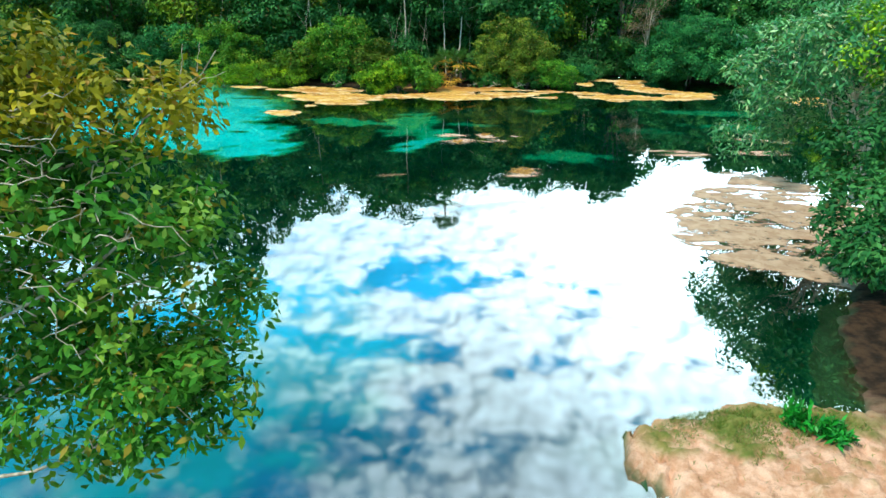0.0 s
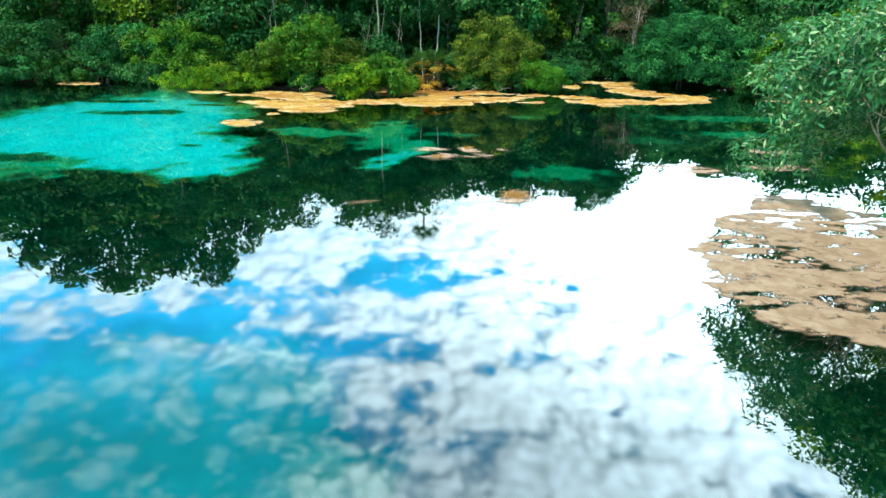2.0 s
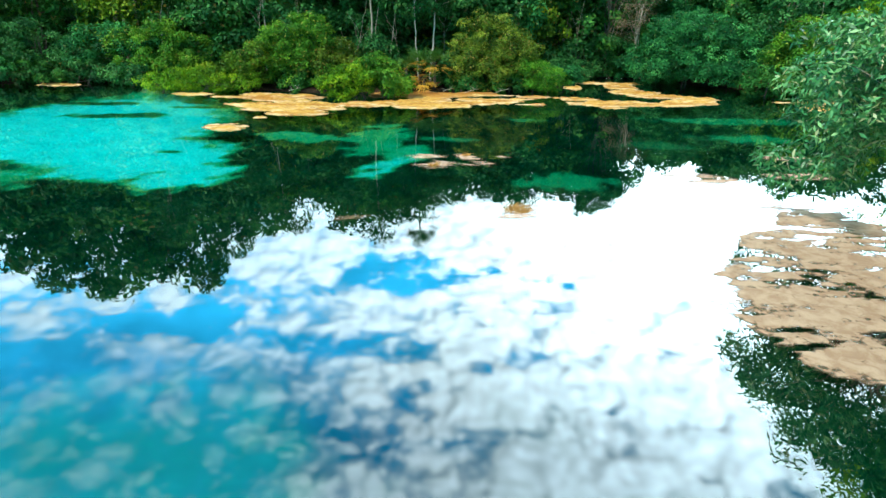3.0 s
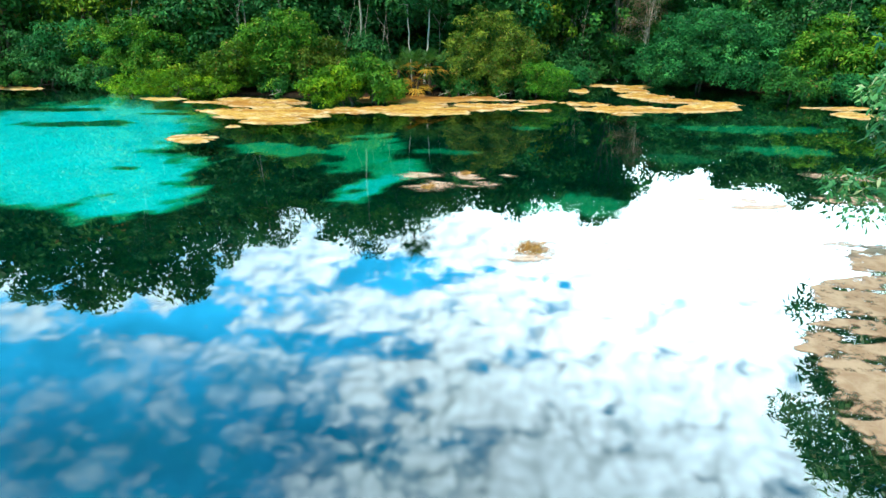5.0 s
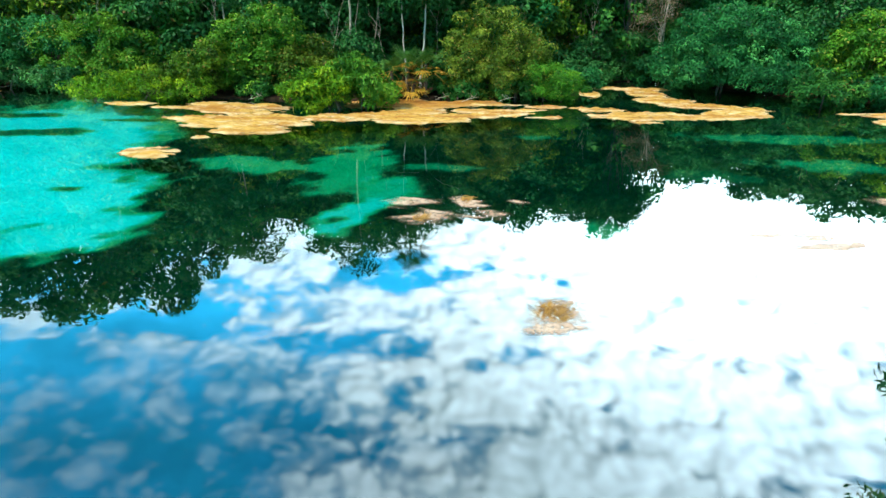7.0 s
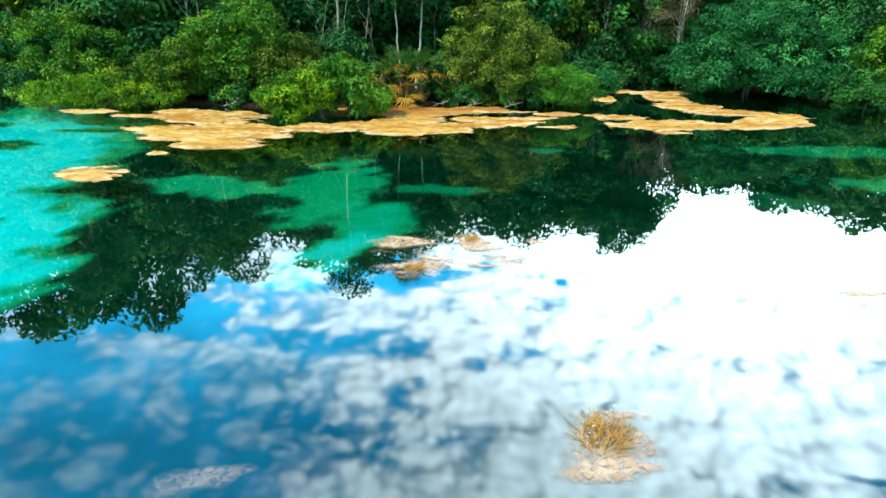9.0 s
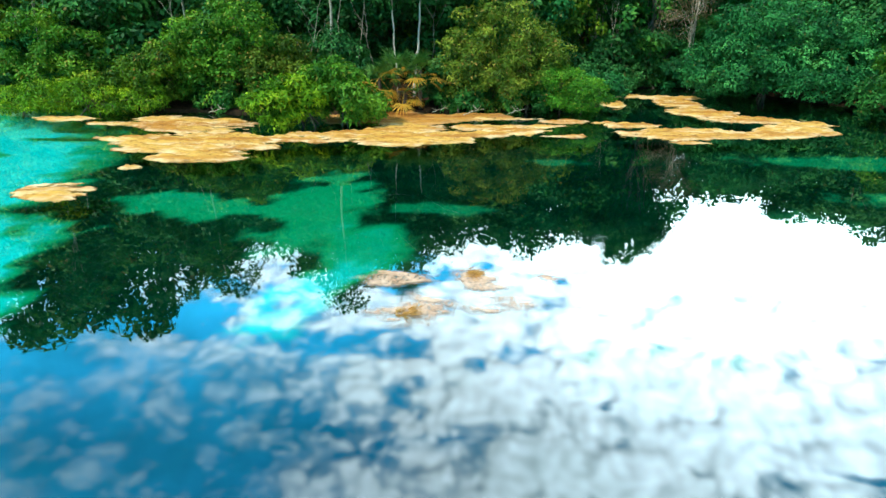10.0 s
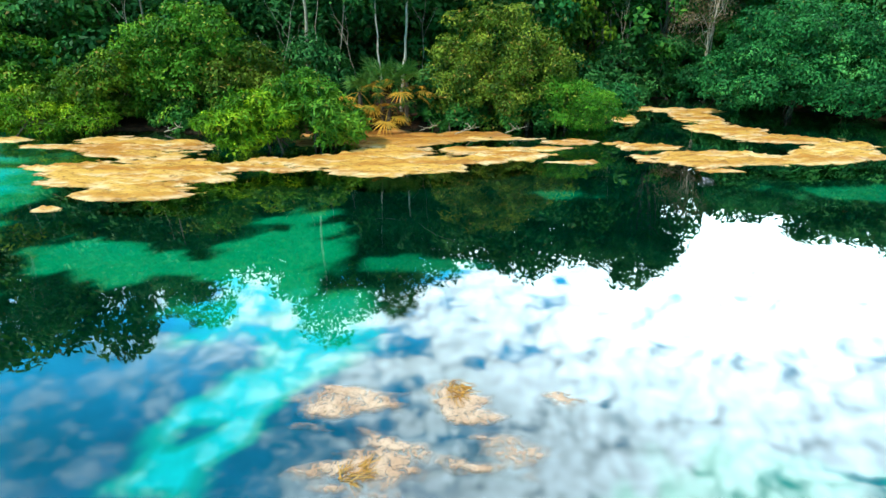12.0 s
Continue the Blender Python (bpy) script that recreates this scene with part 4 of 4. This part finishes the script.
shrub(-3.6, 27.6, 203, [(-0.9, -0.1, 0.55, 1.0, 0.7, 0.6), (-1.4, 0, 0.35, 0.6, 0.5, 0.35), (-0.3, 0.1, 0.85, 0.8, 0.7, 0.6)], LEAF_BRIGHT, 360,
      "bright yellow-green shrub leaning over the floating mat", leaf=0.16, width=0.05, size=0.30)
shrub(-2.6, 27.9, 220, [(0, 0, 0.7, 0.95, 0.7, 0.7), (-0.4, 0.2, 1.35, 0.75, 0.6, 0.45), (0.6, -0.1, 0.45, 0.6, 0.6, 0.4)], LEAF_FRESH, 360,
      "leafy mid-green shrub at the edge of the floating mat", leaf=0.17, width=0.055, size=0.30)
shrub(-5.2, 30.8, 204, [(0, 0, 1.2, 0.9, 0.9, 1.1), (-0.9, 0, 1.0, 0.9, 0.9, 0.9), (0.6, -0.1, 0.9, 0.7, 0.8, 0.8)], LEAF_DOME, 420,
      "olive-brown shrub on the far bank", leaf=0.13)
shrub(-7.4, 30.9, 205, [(0.9, 0, 2.2, 1.2, 1.1, 1.2), (-0.2, 0, 1.7, 1.4, 1.1, 1.2), (-1.5, -0.1, 1.1, 1.3, 1.0, 1.0), (0.4, -0.5, 0.9, 1.6, 0.9, 0.8)], LEAF_FRESH, 900,
      "tall sloping green shrub on the far bank", leaf=0.13, size=0.34)
shrub(-9.6, 29.9, 221, [(0, 0, 0.9, 1.1, 0.8, 0.8), (-0.9, -0.1, 0.6, 1.0, 0.7, 0.6), (0.8, 0, 1.2, 0.8, 0.8, 0.8)], LEAF_OLIVE, 420, "yellow-olive shrub on the far bank", leaf=0.12, size=0.32)
shrub(-10.8, 29.2, 206, [(0, 0, 0.45, 1.3, 0.6, 0.5), (1.2, 0, 0.45, 1.1, 0.6, 0.45), (-1.0, 0.1, 0.5, 1.0, 0.6, 0.5)], LEAF_BRIGHT, 420, "low feathery yellow-green shrub at the water's edge", leaf=0.11, width=0.03, size=0.28)
shrub(-13.0, 29.2, 207, [(0, 0, 0.35, 1.1, 0.6, 0.4), (0.9, 0, 0.5, 0.9, 0.6, 0.45)], LEAF_BRIGHT, 300, "low yellow-green shrub at the water's edge", leaf=0.11, width=0.032, size=0.28)
shrub(-14.2, 32.2, 208, [(0, 0, 1.5, 1.6, 1.2, 1.4), (1.3, 0, 1.3, 1.2, 1.0, 1.1), (-1.4, 0, 1.3, 1.3, 1.1, 1.2), (0.4, -0.4, 0.7, 1.9, 0.9, 0.7)], LEAF_FRESH, 700, "large rounded green shrub on the far bank", leaf=0.14, size=0.36)
shrub(-16.4, 32.6, 209, [(0, 0, 1.4, 2.0, 1.3, 1.3), (1.6, 0, 1.0, 1.4, 1.1, 1.0), (-1.7, 0, 1.3, 1.6, 1.2, 1.2)], LEAF_ROUND, 460, "rounded green shrub on the western bank")
shrub(-20.6, 32.4, 210, [(0, 0, 1.5, 2.0, 1.3, 1.4), (1.8, 0, 1.1, 1.5, 1.1, 1.0), (-1.8, 0, 1.5, 1.8, 1.2, 1.3)], LEAF_DEEP, 420, "dark green shrub on the western bank")
shrub(-25.5, 31.6, 211, [(0, 0, 1.7, 2.4, 1.4, 1.6), (2.2, 0, 1.2, 1.8, 1.2, 1.1), (-2.0, 0, 1.6, 2.0, 1.3, 1.4)], LEAF_FOREST, 420, "wide green shrub on the western bank")
shrub(-2.4, 31.3, 212, [(0, 0, 0.7, 0.9, 0.6, 0.6), (-0.9, 0.1, 1.4, 0.8, 0.7, 0.9)], LEAF_DEEP, 200, "dark shrub below the slender trunks")
shrub(0.2, 31.2, 213, [(0, 0, 0.6, 0.7, 0.5, 0.5), (0.5, 0.2, 1.0, 0.7, 0.6, 0.6)], LEAF_DEEP, 160, "small dark shrub beside the palms")
shrub(7.4, 36.4, 214, [(0, 0, 1.0, 1.6, 1.0, 1.0), (1.7, 0.3, 1.2, 1.5, 1.0, 1.1), (-1.2, -0.8, 0.9, 1.1, 1.0, 0.9)], LEAF_DEEP, 380, "dark shrub at the head of the inlet")
shrub(12.5, 33.4, 215, [(0, 0, 1.9, 2.4, 1.7, 1.6), (-1.7, -0.4, 1.2, 1.5, 1.2, 1.1), (1.7, -0.6, 1.3, 1.7, 1.3, 1.1), (-0.6, -1.2, 0.9, 1.9, 0.9, 0.6), (1.4, -1.5, 0.8, 1.9, 0.9, 0.6),
      (-0.5, 0, 2.6, 1.6, 1.4, 0.9), (1.0, 0, 2.5, 1.6, 1.4, 0.9), (2.8, -0.6, 1.5, 1.2, 1.2, 1.1)],
      LEAF_ROUND, 1500, "great rounded blue-green bush overhanging the inlet", leaf=0.13, width=0.058, size=0.38, per=120)
shrub(16.8, 31.4, 216, [(0, 0, 1.3, 1.7, 1.2, 1.2), (1.6, -0.2, 1.1, 1.6, 1.2, 1.0), (0.6, 0.6, 2.3, 1.4, 1.2, 1.0)], LEAF_FRESH, 560, "green bush on the eastern bank", leaf=0.17, width=0.07)
# the next two take the brightest leaf to imitate sunlit, hazy foliage
shrub(20.4, 30.6, 217, [(0, 0, 1.4, 2.0, 1.3, 1.3), (1.9, -0.3, 1.4, 1.8, 1.3, 1.3), (0.2, 0.5, 3.0, 1.7, 1.2, 1.3)], LEAF_BRIGHT, 560, "tall green bush on the eastern bank, leaf colour brightened for sunlit haze", leaf=0.17, width=0.07)
shrub(24.8, 28.6, 218, [(0, 0, 1.6, 2.4, 1.6, 1.5), (2.3, -0.6, 1.5, 2.0, 1.5, 1.4), (0.2, 0.5, 2.9, 1.7, 1.4, 1.0)], LEAF_BRIGHT, 460, "wide green bush on the eastern bank, leaf colour brightened for sunlit haze", leaf=0.17, width=0.07)
shrub(10.0, 37.0, 219, [(0, 0, 1.1, 1.5, 1.0, 1.0), (1.4, 0, 1.5, 1.3, 1.0, 1.1)], LEAF_FOREST, 320, "green shrub behind the inlet")


for k, (x, y, r) in enumerate(((6.4, 34.2, 0.7), (8.7, 36.3, 0.8), (10.6, 36.0, 0.8), (11.9, 34.6, 0.7), (15.4, 29.9, 0.8), (17.6, 29.4, 0.8), (19.6, 29.2, 0.9), (22.4, 27.2, 1.0), (5.9, 32.6, 0.6), (12.8, 36.0, 1.1), (14.2, 36.2, 1.2), (15.6, 35.2, 1.1),
                               (-17.9, 31.6, 0.8), (-19.9, 31.2, 0.8), (-22.6, 30.6, 0.9), (-15.3, 31.0, 0.7), (3.2, 30.6, 0.6), (0.9, 30.5, 0.5), (-7.0, 30.2, 0.6), (-5.2, 30.0, 0.5))):
    # between x -8 and 4 the darker leaf imitates shade under the bushes
    shrub(x, y, 260 + k, [(0, 0, 0.45 * r, 1.3 * r, 0.8, 0.7 * r), (0.9 * r, 0.2, 0.6 * r, 1.0 * r, 0.7, 0.7 * r), (-0.8 * r, 0.2, 0.7 * r, 1.0 * r, 0.7, 0.8 * r)],
          LEAF_FOREST if -8 < x < 4 else (LEAF_DEEP, LEAF_FOREST, LEAF_ROUND)[k % 3], 190, "low green shrub trailing over the water's edge", limbs=4, size=0.28)


def fan(r, turn, lift, size, blades):
    """One palm frond: a stalk that ends in a fan of narrow pointed blades."""
    out = np.array([math.cos(turn) * math.cos(lift), math.sin(turn) * math.cos(lift), math.sin(lift)])
    side = np.array([-math.sin(turn), math.cos(turn), 0])
    hub = out * size * 0.55 + np.array([0, 0, -0.10 * size])
    verts, faces = [], []

    def strip(run, across, thick):
        first = len(verts)
        for p, w in run:
            verts.extend([p - across * w / 2, p - thick * w * 0.2, p + across * w / 2])
        for i in range(len(run) - 1):
            q = first + 3 * i
            faces.extend([(q, q + 1, q + 4, q + 3), (q + 1, q + 2, q + 5, q + 4)])

    up = np.cross(out, side)
    strip([(out * 0.02, 0.025), (hub * 0.5 + np.array([0, 0, 0.04 * size]), 0.018), (hub, 0.016)], side, up)
    for k in range(blades):
        a = (k / (blades - 1) - 0.5) * radians(230) + r.normal(0, 0.04)
        way = out * math.cos(a) + side * math.sin(a)
        across = out * -math.sin(a) + side * math.cos(a)
        long = size * 0.52 * (0.75 + 0.25 * math.cos(a)) * r.uniform(0.85, 1.1)
        drop = np.array([0, 0, -1.0]) * long * r.uniform(0.15, 0.40)
        strip([(hub, 0.006), (hub + way * long * 0.5 + drop * 0.15, 0.034), (hub + way * long + drop, 0.003)], across, up)
    return quads("frond", np.array(verts), np.array(faces))


def palm(x, y, z, seed, size, green, rust, label):
    root = thing("palm", pose(x, y, 0.1), label, "palm", "palms on the bank")
    r = np.random.default_rng(seed)
    part_of("trunk", tubes("trunk", [limb(r, (0, 0, -0.1), (0, 0, z), 0.07, 0.06, 5, 0, 0.03)], 8), BARK_DARK, root, smooth=True)
    for count, mat, rise, label in ((green, FROND_GREEN, (0.2, 1.35), "green frond"), (rust, FROND_RUST, (-1.0, 0.6), "dead rust-orange frond")):
        for k in range(count):
            mesh = fan(r, 2.4 * k + r.normal(0, 0.3), r.uniform(*rise), size * r.uniform(0.8, 1.15), 19)
            mesh.transform(Matrix.Translation((0, 0, z)))
            part_of("frond", mesh, mat, root, label)
    return root


def driftwood(x, y, seed, reach, label):
    """A bleached dead branch lying on the mat, with side twigs."""
    r = np.random.default_rng(seed)
    root = thing("dead_branch", pose(x, y, 0.05), label, "branch", "dead branches on the shore")
    stem = limb(r, (-reach / 2, 0, 0.0), (reach / 2, r.normal(0, 0.15), 0.16), 0.014, 0.006, 9, 0.10, 0.07)
    part_of("stem", tubes("stem", [stem], 6), BARK_TWIG, root, smooth=True)
    for _ in range(5):
        p, w = stem[r.integers(2, 9)]
        q = p + np.array([r.uniform(-0.22, 0.22), r.uniform(-0.15, 0.15), r.uniform(0.03, 0.18)])
        part_of("twig", tubes("twig", [limb(r, p, q, w * 0.7, 0.004, 5, 0.05, 0.08)], 5), BARK_TWIG, root, smooth=True)
    return root


for k, (x, y, reach) in enumerate(((1.3, 29.3, 0.7), (2.7, 29.5, 0.6), (0.2, 29.7, 0.5), (-6.9, 29.3, 0.6), (7.6, 34.9, 0.8))):
    driftwood(x, y, 330 + k, reach, "bleached dead branch lying at the water's edge")
palm(-1.15, 30.30, 1.05, 301, 1.15, 18, 4, "small fan palm with green and rust-orange fronds")
palm(-1.80, 30.20, 0.95, 302, 0.95, 7, 8, "small fan palm with mostly dead orange fronds")
palm(-0.45, 30.30, 1.20, 303, 0.95, 8, 6, "small fan palm with dead orange fronds")
palm(-0.95, 29.95, 0.55, 304, 0.95, 6, 8, "low fan palm with hanging dead orange fronds")
palm(-1.7, 39.6, 10.5, 305, 1.6, 26, 3, "tall palm with a round head of fronds")

# ---- the overhanging tree on the western bank, beside the start ----
near_west = grow("overhanging_tree", pose(-0.05, -0.13, 0), 401,
                 [(-1.25, 0.40, 3.15, 0.62, 0.45, 0.42), (-1.0, 0.30, 2.62, 0.45, 0.42, 0.42), (-1.45, 0.25, 2.20, 0.60, 0.40, 0.40), (-2.0, 0.40, 2.9, 0.70, 0.50, 0.85), (-0.95, 0.20, 2.25, 0.38, 0.30, 0.22)],
                 LEAF_NEAR, BARK_TWIG, 250, 60, 0.15, 0.068, 0.033, "leafy tree with oval leaves and pale twigs overhanging the water", "tree",
                 ((-4.9, -0.4, 0.2, 0.10),), 14, 0.005, flat=0.85, droop=0.1, twigs=120, top=3.2)
rng = np.random.default_rng(402)
mesh, _ = crown("golden_crown", rng, [(-1.10, 0.42, 3.70, 0.42, 0.30, 0.13), (-1.58, 0.40, 4.0, 0.20, 0.20, 0.15), (-1.55, 0.45, 3.72, 0.40, 0.30, 0.16)], 66, 55, 0.15, 0.056, 0.027, 0.85, 0.0)
part_of("golden_crown", mesh, LEAF_GOLD, near_west, "golden-yellow young leaves")
bare = []
for k in range(44):
    a = np.array([rng.uniform(-1.9, -0.95), rng.uniform(-0.15, 0.3), rng.uniform(2.3, 3.65)])
    bare.append(limb(rng, a, a + np.array([rng.uniform(-0.25, 0.45), rng.uniform(-0.3, 0.1), rng.uniform(-0.22, 0.25)]), 0.0036, 0.0012, 6, 0.1, 0.12))
for k in range(30):
    a = np.array([rng.uniform(-1.95, -1.45), rng.uniform(0.0, 0.25), rng.uniform(3.25, 3.72)])
    bare.append(limb(rng, a, a + np.array([rng.uniform(0.15, 0.5), rng.uniform(-0.1, 0.1), rng.uniform(-0.16, 0.14)]), 0.0042, 0.0014, 6, 0.08, 0.10))
for start, end, thick in (((-1.15, 0.45, 3.45), (-0.60, 0.42, 3.95), 0.006), ((-0.80, 0.43, 3.76), (-0.74, 0.40, 3.98), 0.003), ((-0.78, 0.43, 3.78), (-0.58, 0.46, 3.86), 0.003),
                          ((-0.70, 0.42, 3.86), (-0.66, 0.40, 3.99), 0.002), ((-0.9, 0.43, 3.67), (-0.86, 0.42, 3.90), 0.003)):
    bare.append(limb(rng, start, end, thick, thick * 0.4, 6, 0.04, 0.06))
tagged(part_of("twigwork", tubes("twigwork", bare, 5), BARK_TWIG, near_west, "bare pale twigs", True), kind="stuff")

# ---- bushes on the eastern bank, beside the walk ----
grow("overhanging_bush", pose(0, 0, 0), 411,
     [(6.95, 11.4, 2.7, 0.65, 0.8, 0.65), (7.5, 12.4, 2.9, 1.1, 1.2, 1.0), (7.4, 10.2, 3.3, 0.9, 0.9, 0.7), (8.0, 9.6, 3.2, 1.0, 1.0, 0.8), (8.2, 11.4, 3.4, 1.3, 1.3, 1.0),
      (7.4, 12.8, 1.3, 0.9, 0.8, 0.7), (8.9, 13.2, 2.6, 1.5, 1.4, 1.4), (10.0, 12.5, 3.6, 1.8, 1.6, 1.6)],
     LEAF_GREY, BARK_TWIG, 520, 38, 0.27, 0.165, 0.050, "large grey-green bush with narrow leaves overhanging the tan raft", "bush",
     ((9.2, 10.4, 0.0, 0.09), (9.4, 11.4, 0.0, 0.08), (8.9, 9.8, 0.0, 0.06)), 30, 0.006, flat=0.8, twigs=160, top=3.0)
grow("bush", pose(0, 0, 0), 412, [(6.7, 6.1, 1.0, 0.9, 0.9, 0.7), (6.9, 7.3, 1.8, 0.7, 0.9, 0.8), (8.0, 6.7, 1.6, 1.3, 1.2, 0.9), (8.6, 8.0, 2.2, 1.2, 1.1, 1.0), (8.0, 4.9, 1.3, 1.2, 1.0, 0.8)],
     LEAF_DEEP, BARK_TWIG, 250, 90, 0.30, 0.14, 0.058, "dense dark-green bush with bare grey twigs on the bank", "bush",
     ((7.6, 6.0, 0.2, 0.06), (8.1, 6.8, 0.2, 0.06), (8.0, 5.2, 0.2, 0.05)), 18, 0.006, flat=0.8, twigs=90, top=1.6)
grow("bush", pose(0, 0, 0), 413, [(7.9, 9.2, 3.6, 0.8, 0.8, 0.8), (8.3, 6.4, 3.4, 0.8, 0.8, 0.8), (8.6, 8.2, 4.0, 1.1, 1.0, 0.9), (9.4, 5.0, 3.6, 2.0, 1.8, 1.6), (10.6, 8.0, 4.2, 2.2, 2.0, 1.8), (12.5, 14.0, 3.4, 2.4, 2.0, 1.7), (14.5, 18.0, 3.2, 2.4, 2.2, 1.8)],
     LEAF_BRIGHT, BARK_DARK, 420, 80, 0.34, 0.11, 0.05, "tall bright-green bush on the eastern bank", "bush",
     ((9.0, 4.2, 0.2, 0.09), (10.2, 7.4, 0.2, 0.1)), 30, 0.008, flat=0.8, twigs=40, top=3.6)

# ---- plants on the sandy point ----
rng = np.random.default_rng(421)
plant = thing("broadleaf_plant", pose(3.92, 2.50, 0.18), "bright green broad-leaved plant sprawling on the sandy bank", "plant")
stems = []
for _ in range(46):
    s_ = rng.uniform(0, 1)
    foot = np.array([-0.16 + 0.42 * s_, 0.22 - 0.34 * s_, 0]) + rng.normal(0, 0.03, 3) * np.array([1, 1, 0])
    stems.append(limb(rng, foot, foot + np.array([rng.normal(0, 0.07), rng.normal(0, 0.07), rng.uniform(0.08, 0.36 - 0.14 * s_)]), 0.005, 0.002, 5))
tagged(part_of("twigwork", tubes("twigwork", stems, 5), FERN_GREEN, plant, smooth=True), kind="stuff")
tips = np.repeat(np.array([run[j][0] for run in stems for j in (2, 3, 4, 5)]), 3, 0) + rng.normal(0, 0.02, (46 * 12, 3))
part_of("foliage", leaves("foliage", rng, tips, unit(rng.normal(0, 0.45, tips.shape) + np.array([0, -0.2, 0.8])), 0.11, 0.036, 0.2, 0.4, True), FERN_GREEN, plant)


def grass():
    r = np.random.default_rng(431)
    x, y = r.uniform(2.0, 4.6, 44000), r.uniform(1.2, 3.25, 44000)
    inland = near_land(x, y)
    patch = fuzz(x, y, 2.4, 5.5)
    keep = (inland > 0.13) & (r.uniform(0, 1, 44000) < np.clip((y - 2.25 - 0.1 * (x - 2.75) + 0.9 * patch) / 0.5, 0.015, 1))
    x, y, inland = x[keep], y[keep], inland[keep]
    base = np.stack([x, y, 0.07 * np.tanh(inland * 2.2) + 0.04 * inland + 0.12 * np.clip(inland / 0.10, 0, 1) * np.clip((3.4 - y) * 4, 0, 1)], 1)
    mesh = leaves("grass", r, base, np.tile(np.array([0, 0, 1.0]), (len(x), 1)), 0.06, 0.007, 0.0, 0.5, True)
    tagged(part_of("grass", mesh, GRASS), "short green and straw grass on the sandy point", "grass", kind="stuff")


grass()


def straw_tuft(x, y, seed, rx, ry, count, turn, label):
    """Dry stalks lying across one another."""
    r = np.random.default_rng(seed)
    runs = []
    for _ in range(count):
        a, d = r.uniform(0, 2 * math.pi), math.sqrt(r.uniform(0, 1))
        u, v = rx * d * math.cos(a), ry * d * math.sin(a)
        p = np.array([u, v, r.uniform(-0.02, 0.02)])
        way = radians(turn) + r.normal(0, 0.7)
        size = r.uniform(0.5, 1.6) * (rx + ry) / 2
        q = p + np.array([math.cos(way) * size, math.sin(way) * size, r.uniform(-0.02, 0.07)])
        runs.append(limb(r, p, q, 0.005, 0.0025, 3, 0.15))
    ob = part_of("straw_tuft", tubes("straw_tuft", runs, 4), STRAW)
    ob.matrix_world = pose(x, y, 0.0)
    return tagged(ob, label, "straw tuft", "straw tufts")


straw_tuft(1.72, 12.98, 441, 0.18, 0.24, 170, 60, "golden dry straw tuft standing out of the water")
straw_tuft(0.74, 17.68, 442, 0.09, 0.16, 95, -45, "golden dry straw tuft on a drowned mat")
straw_tuft(-0.14, 16.52, 443, 0.14, 0.10, 80, 20, "small brown straw tuft on a drowned mat")

rng = np.random.default_rng(451)
stick = part_of("fallen_stick", tubes("fallen_stick", [limb(rng, (0, 0, 0.02), (-0.09, -0.62, 0.02), 0.007, 0.004, 9, 0.02, 0.06)], 6), BARK_TWIG, smooth=True)
stick.matrix_world = pose(3.77, 2.28, 0.21)
tagged(stick, "thin pale fallen stick on the sandy bank", "stick")
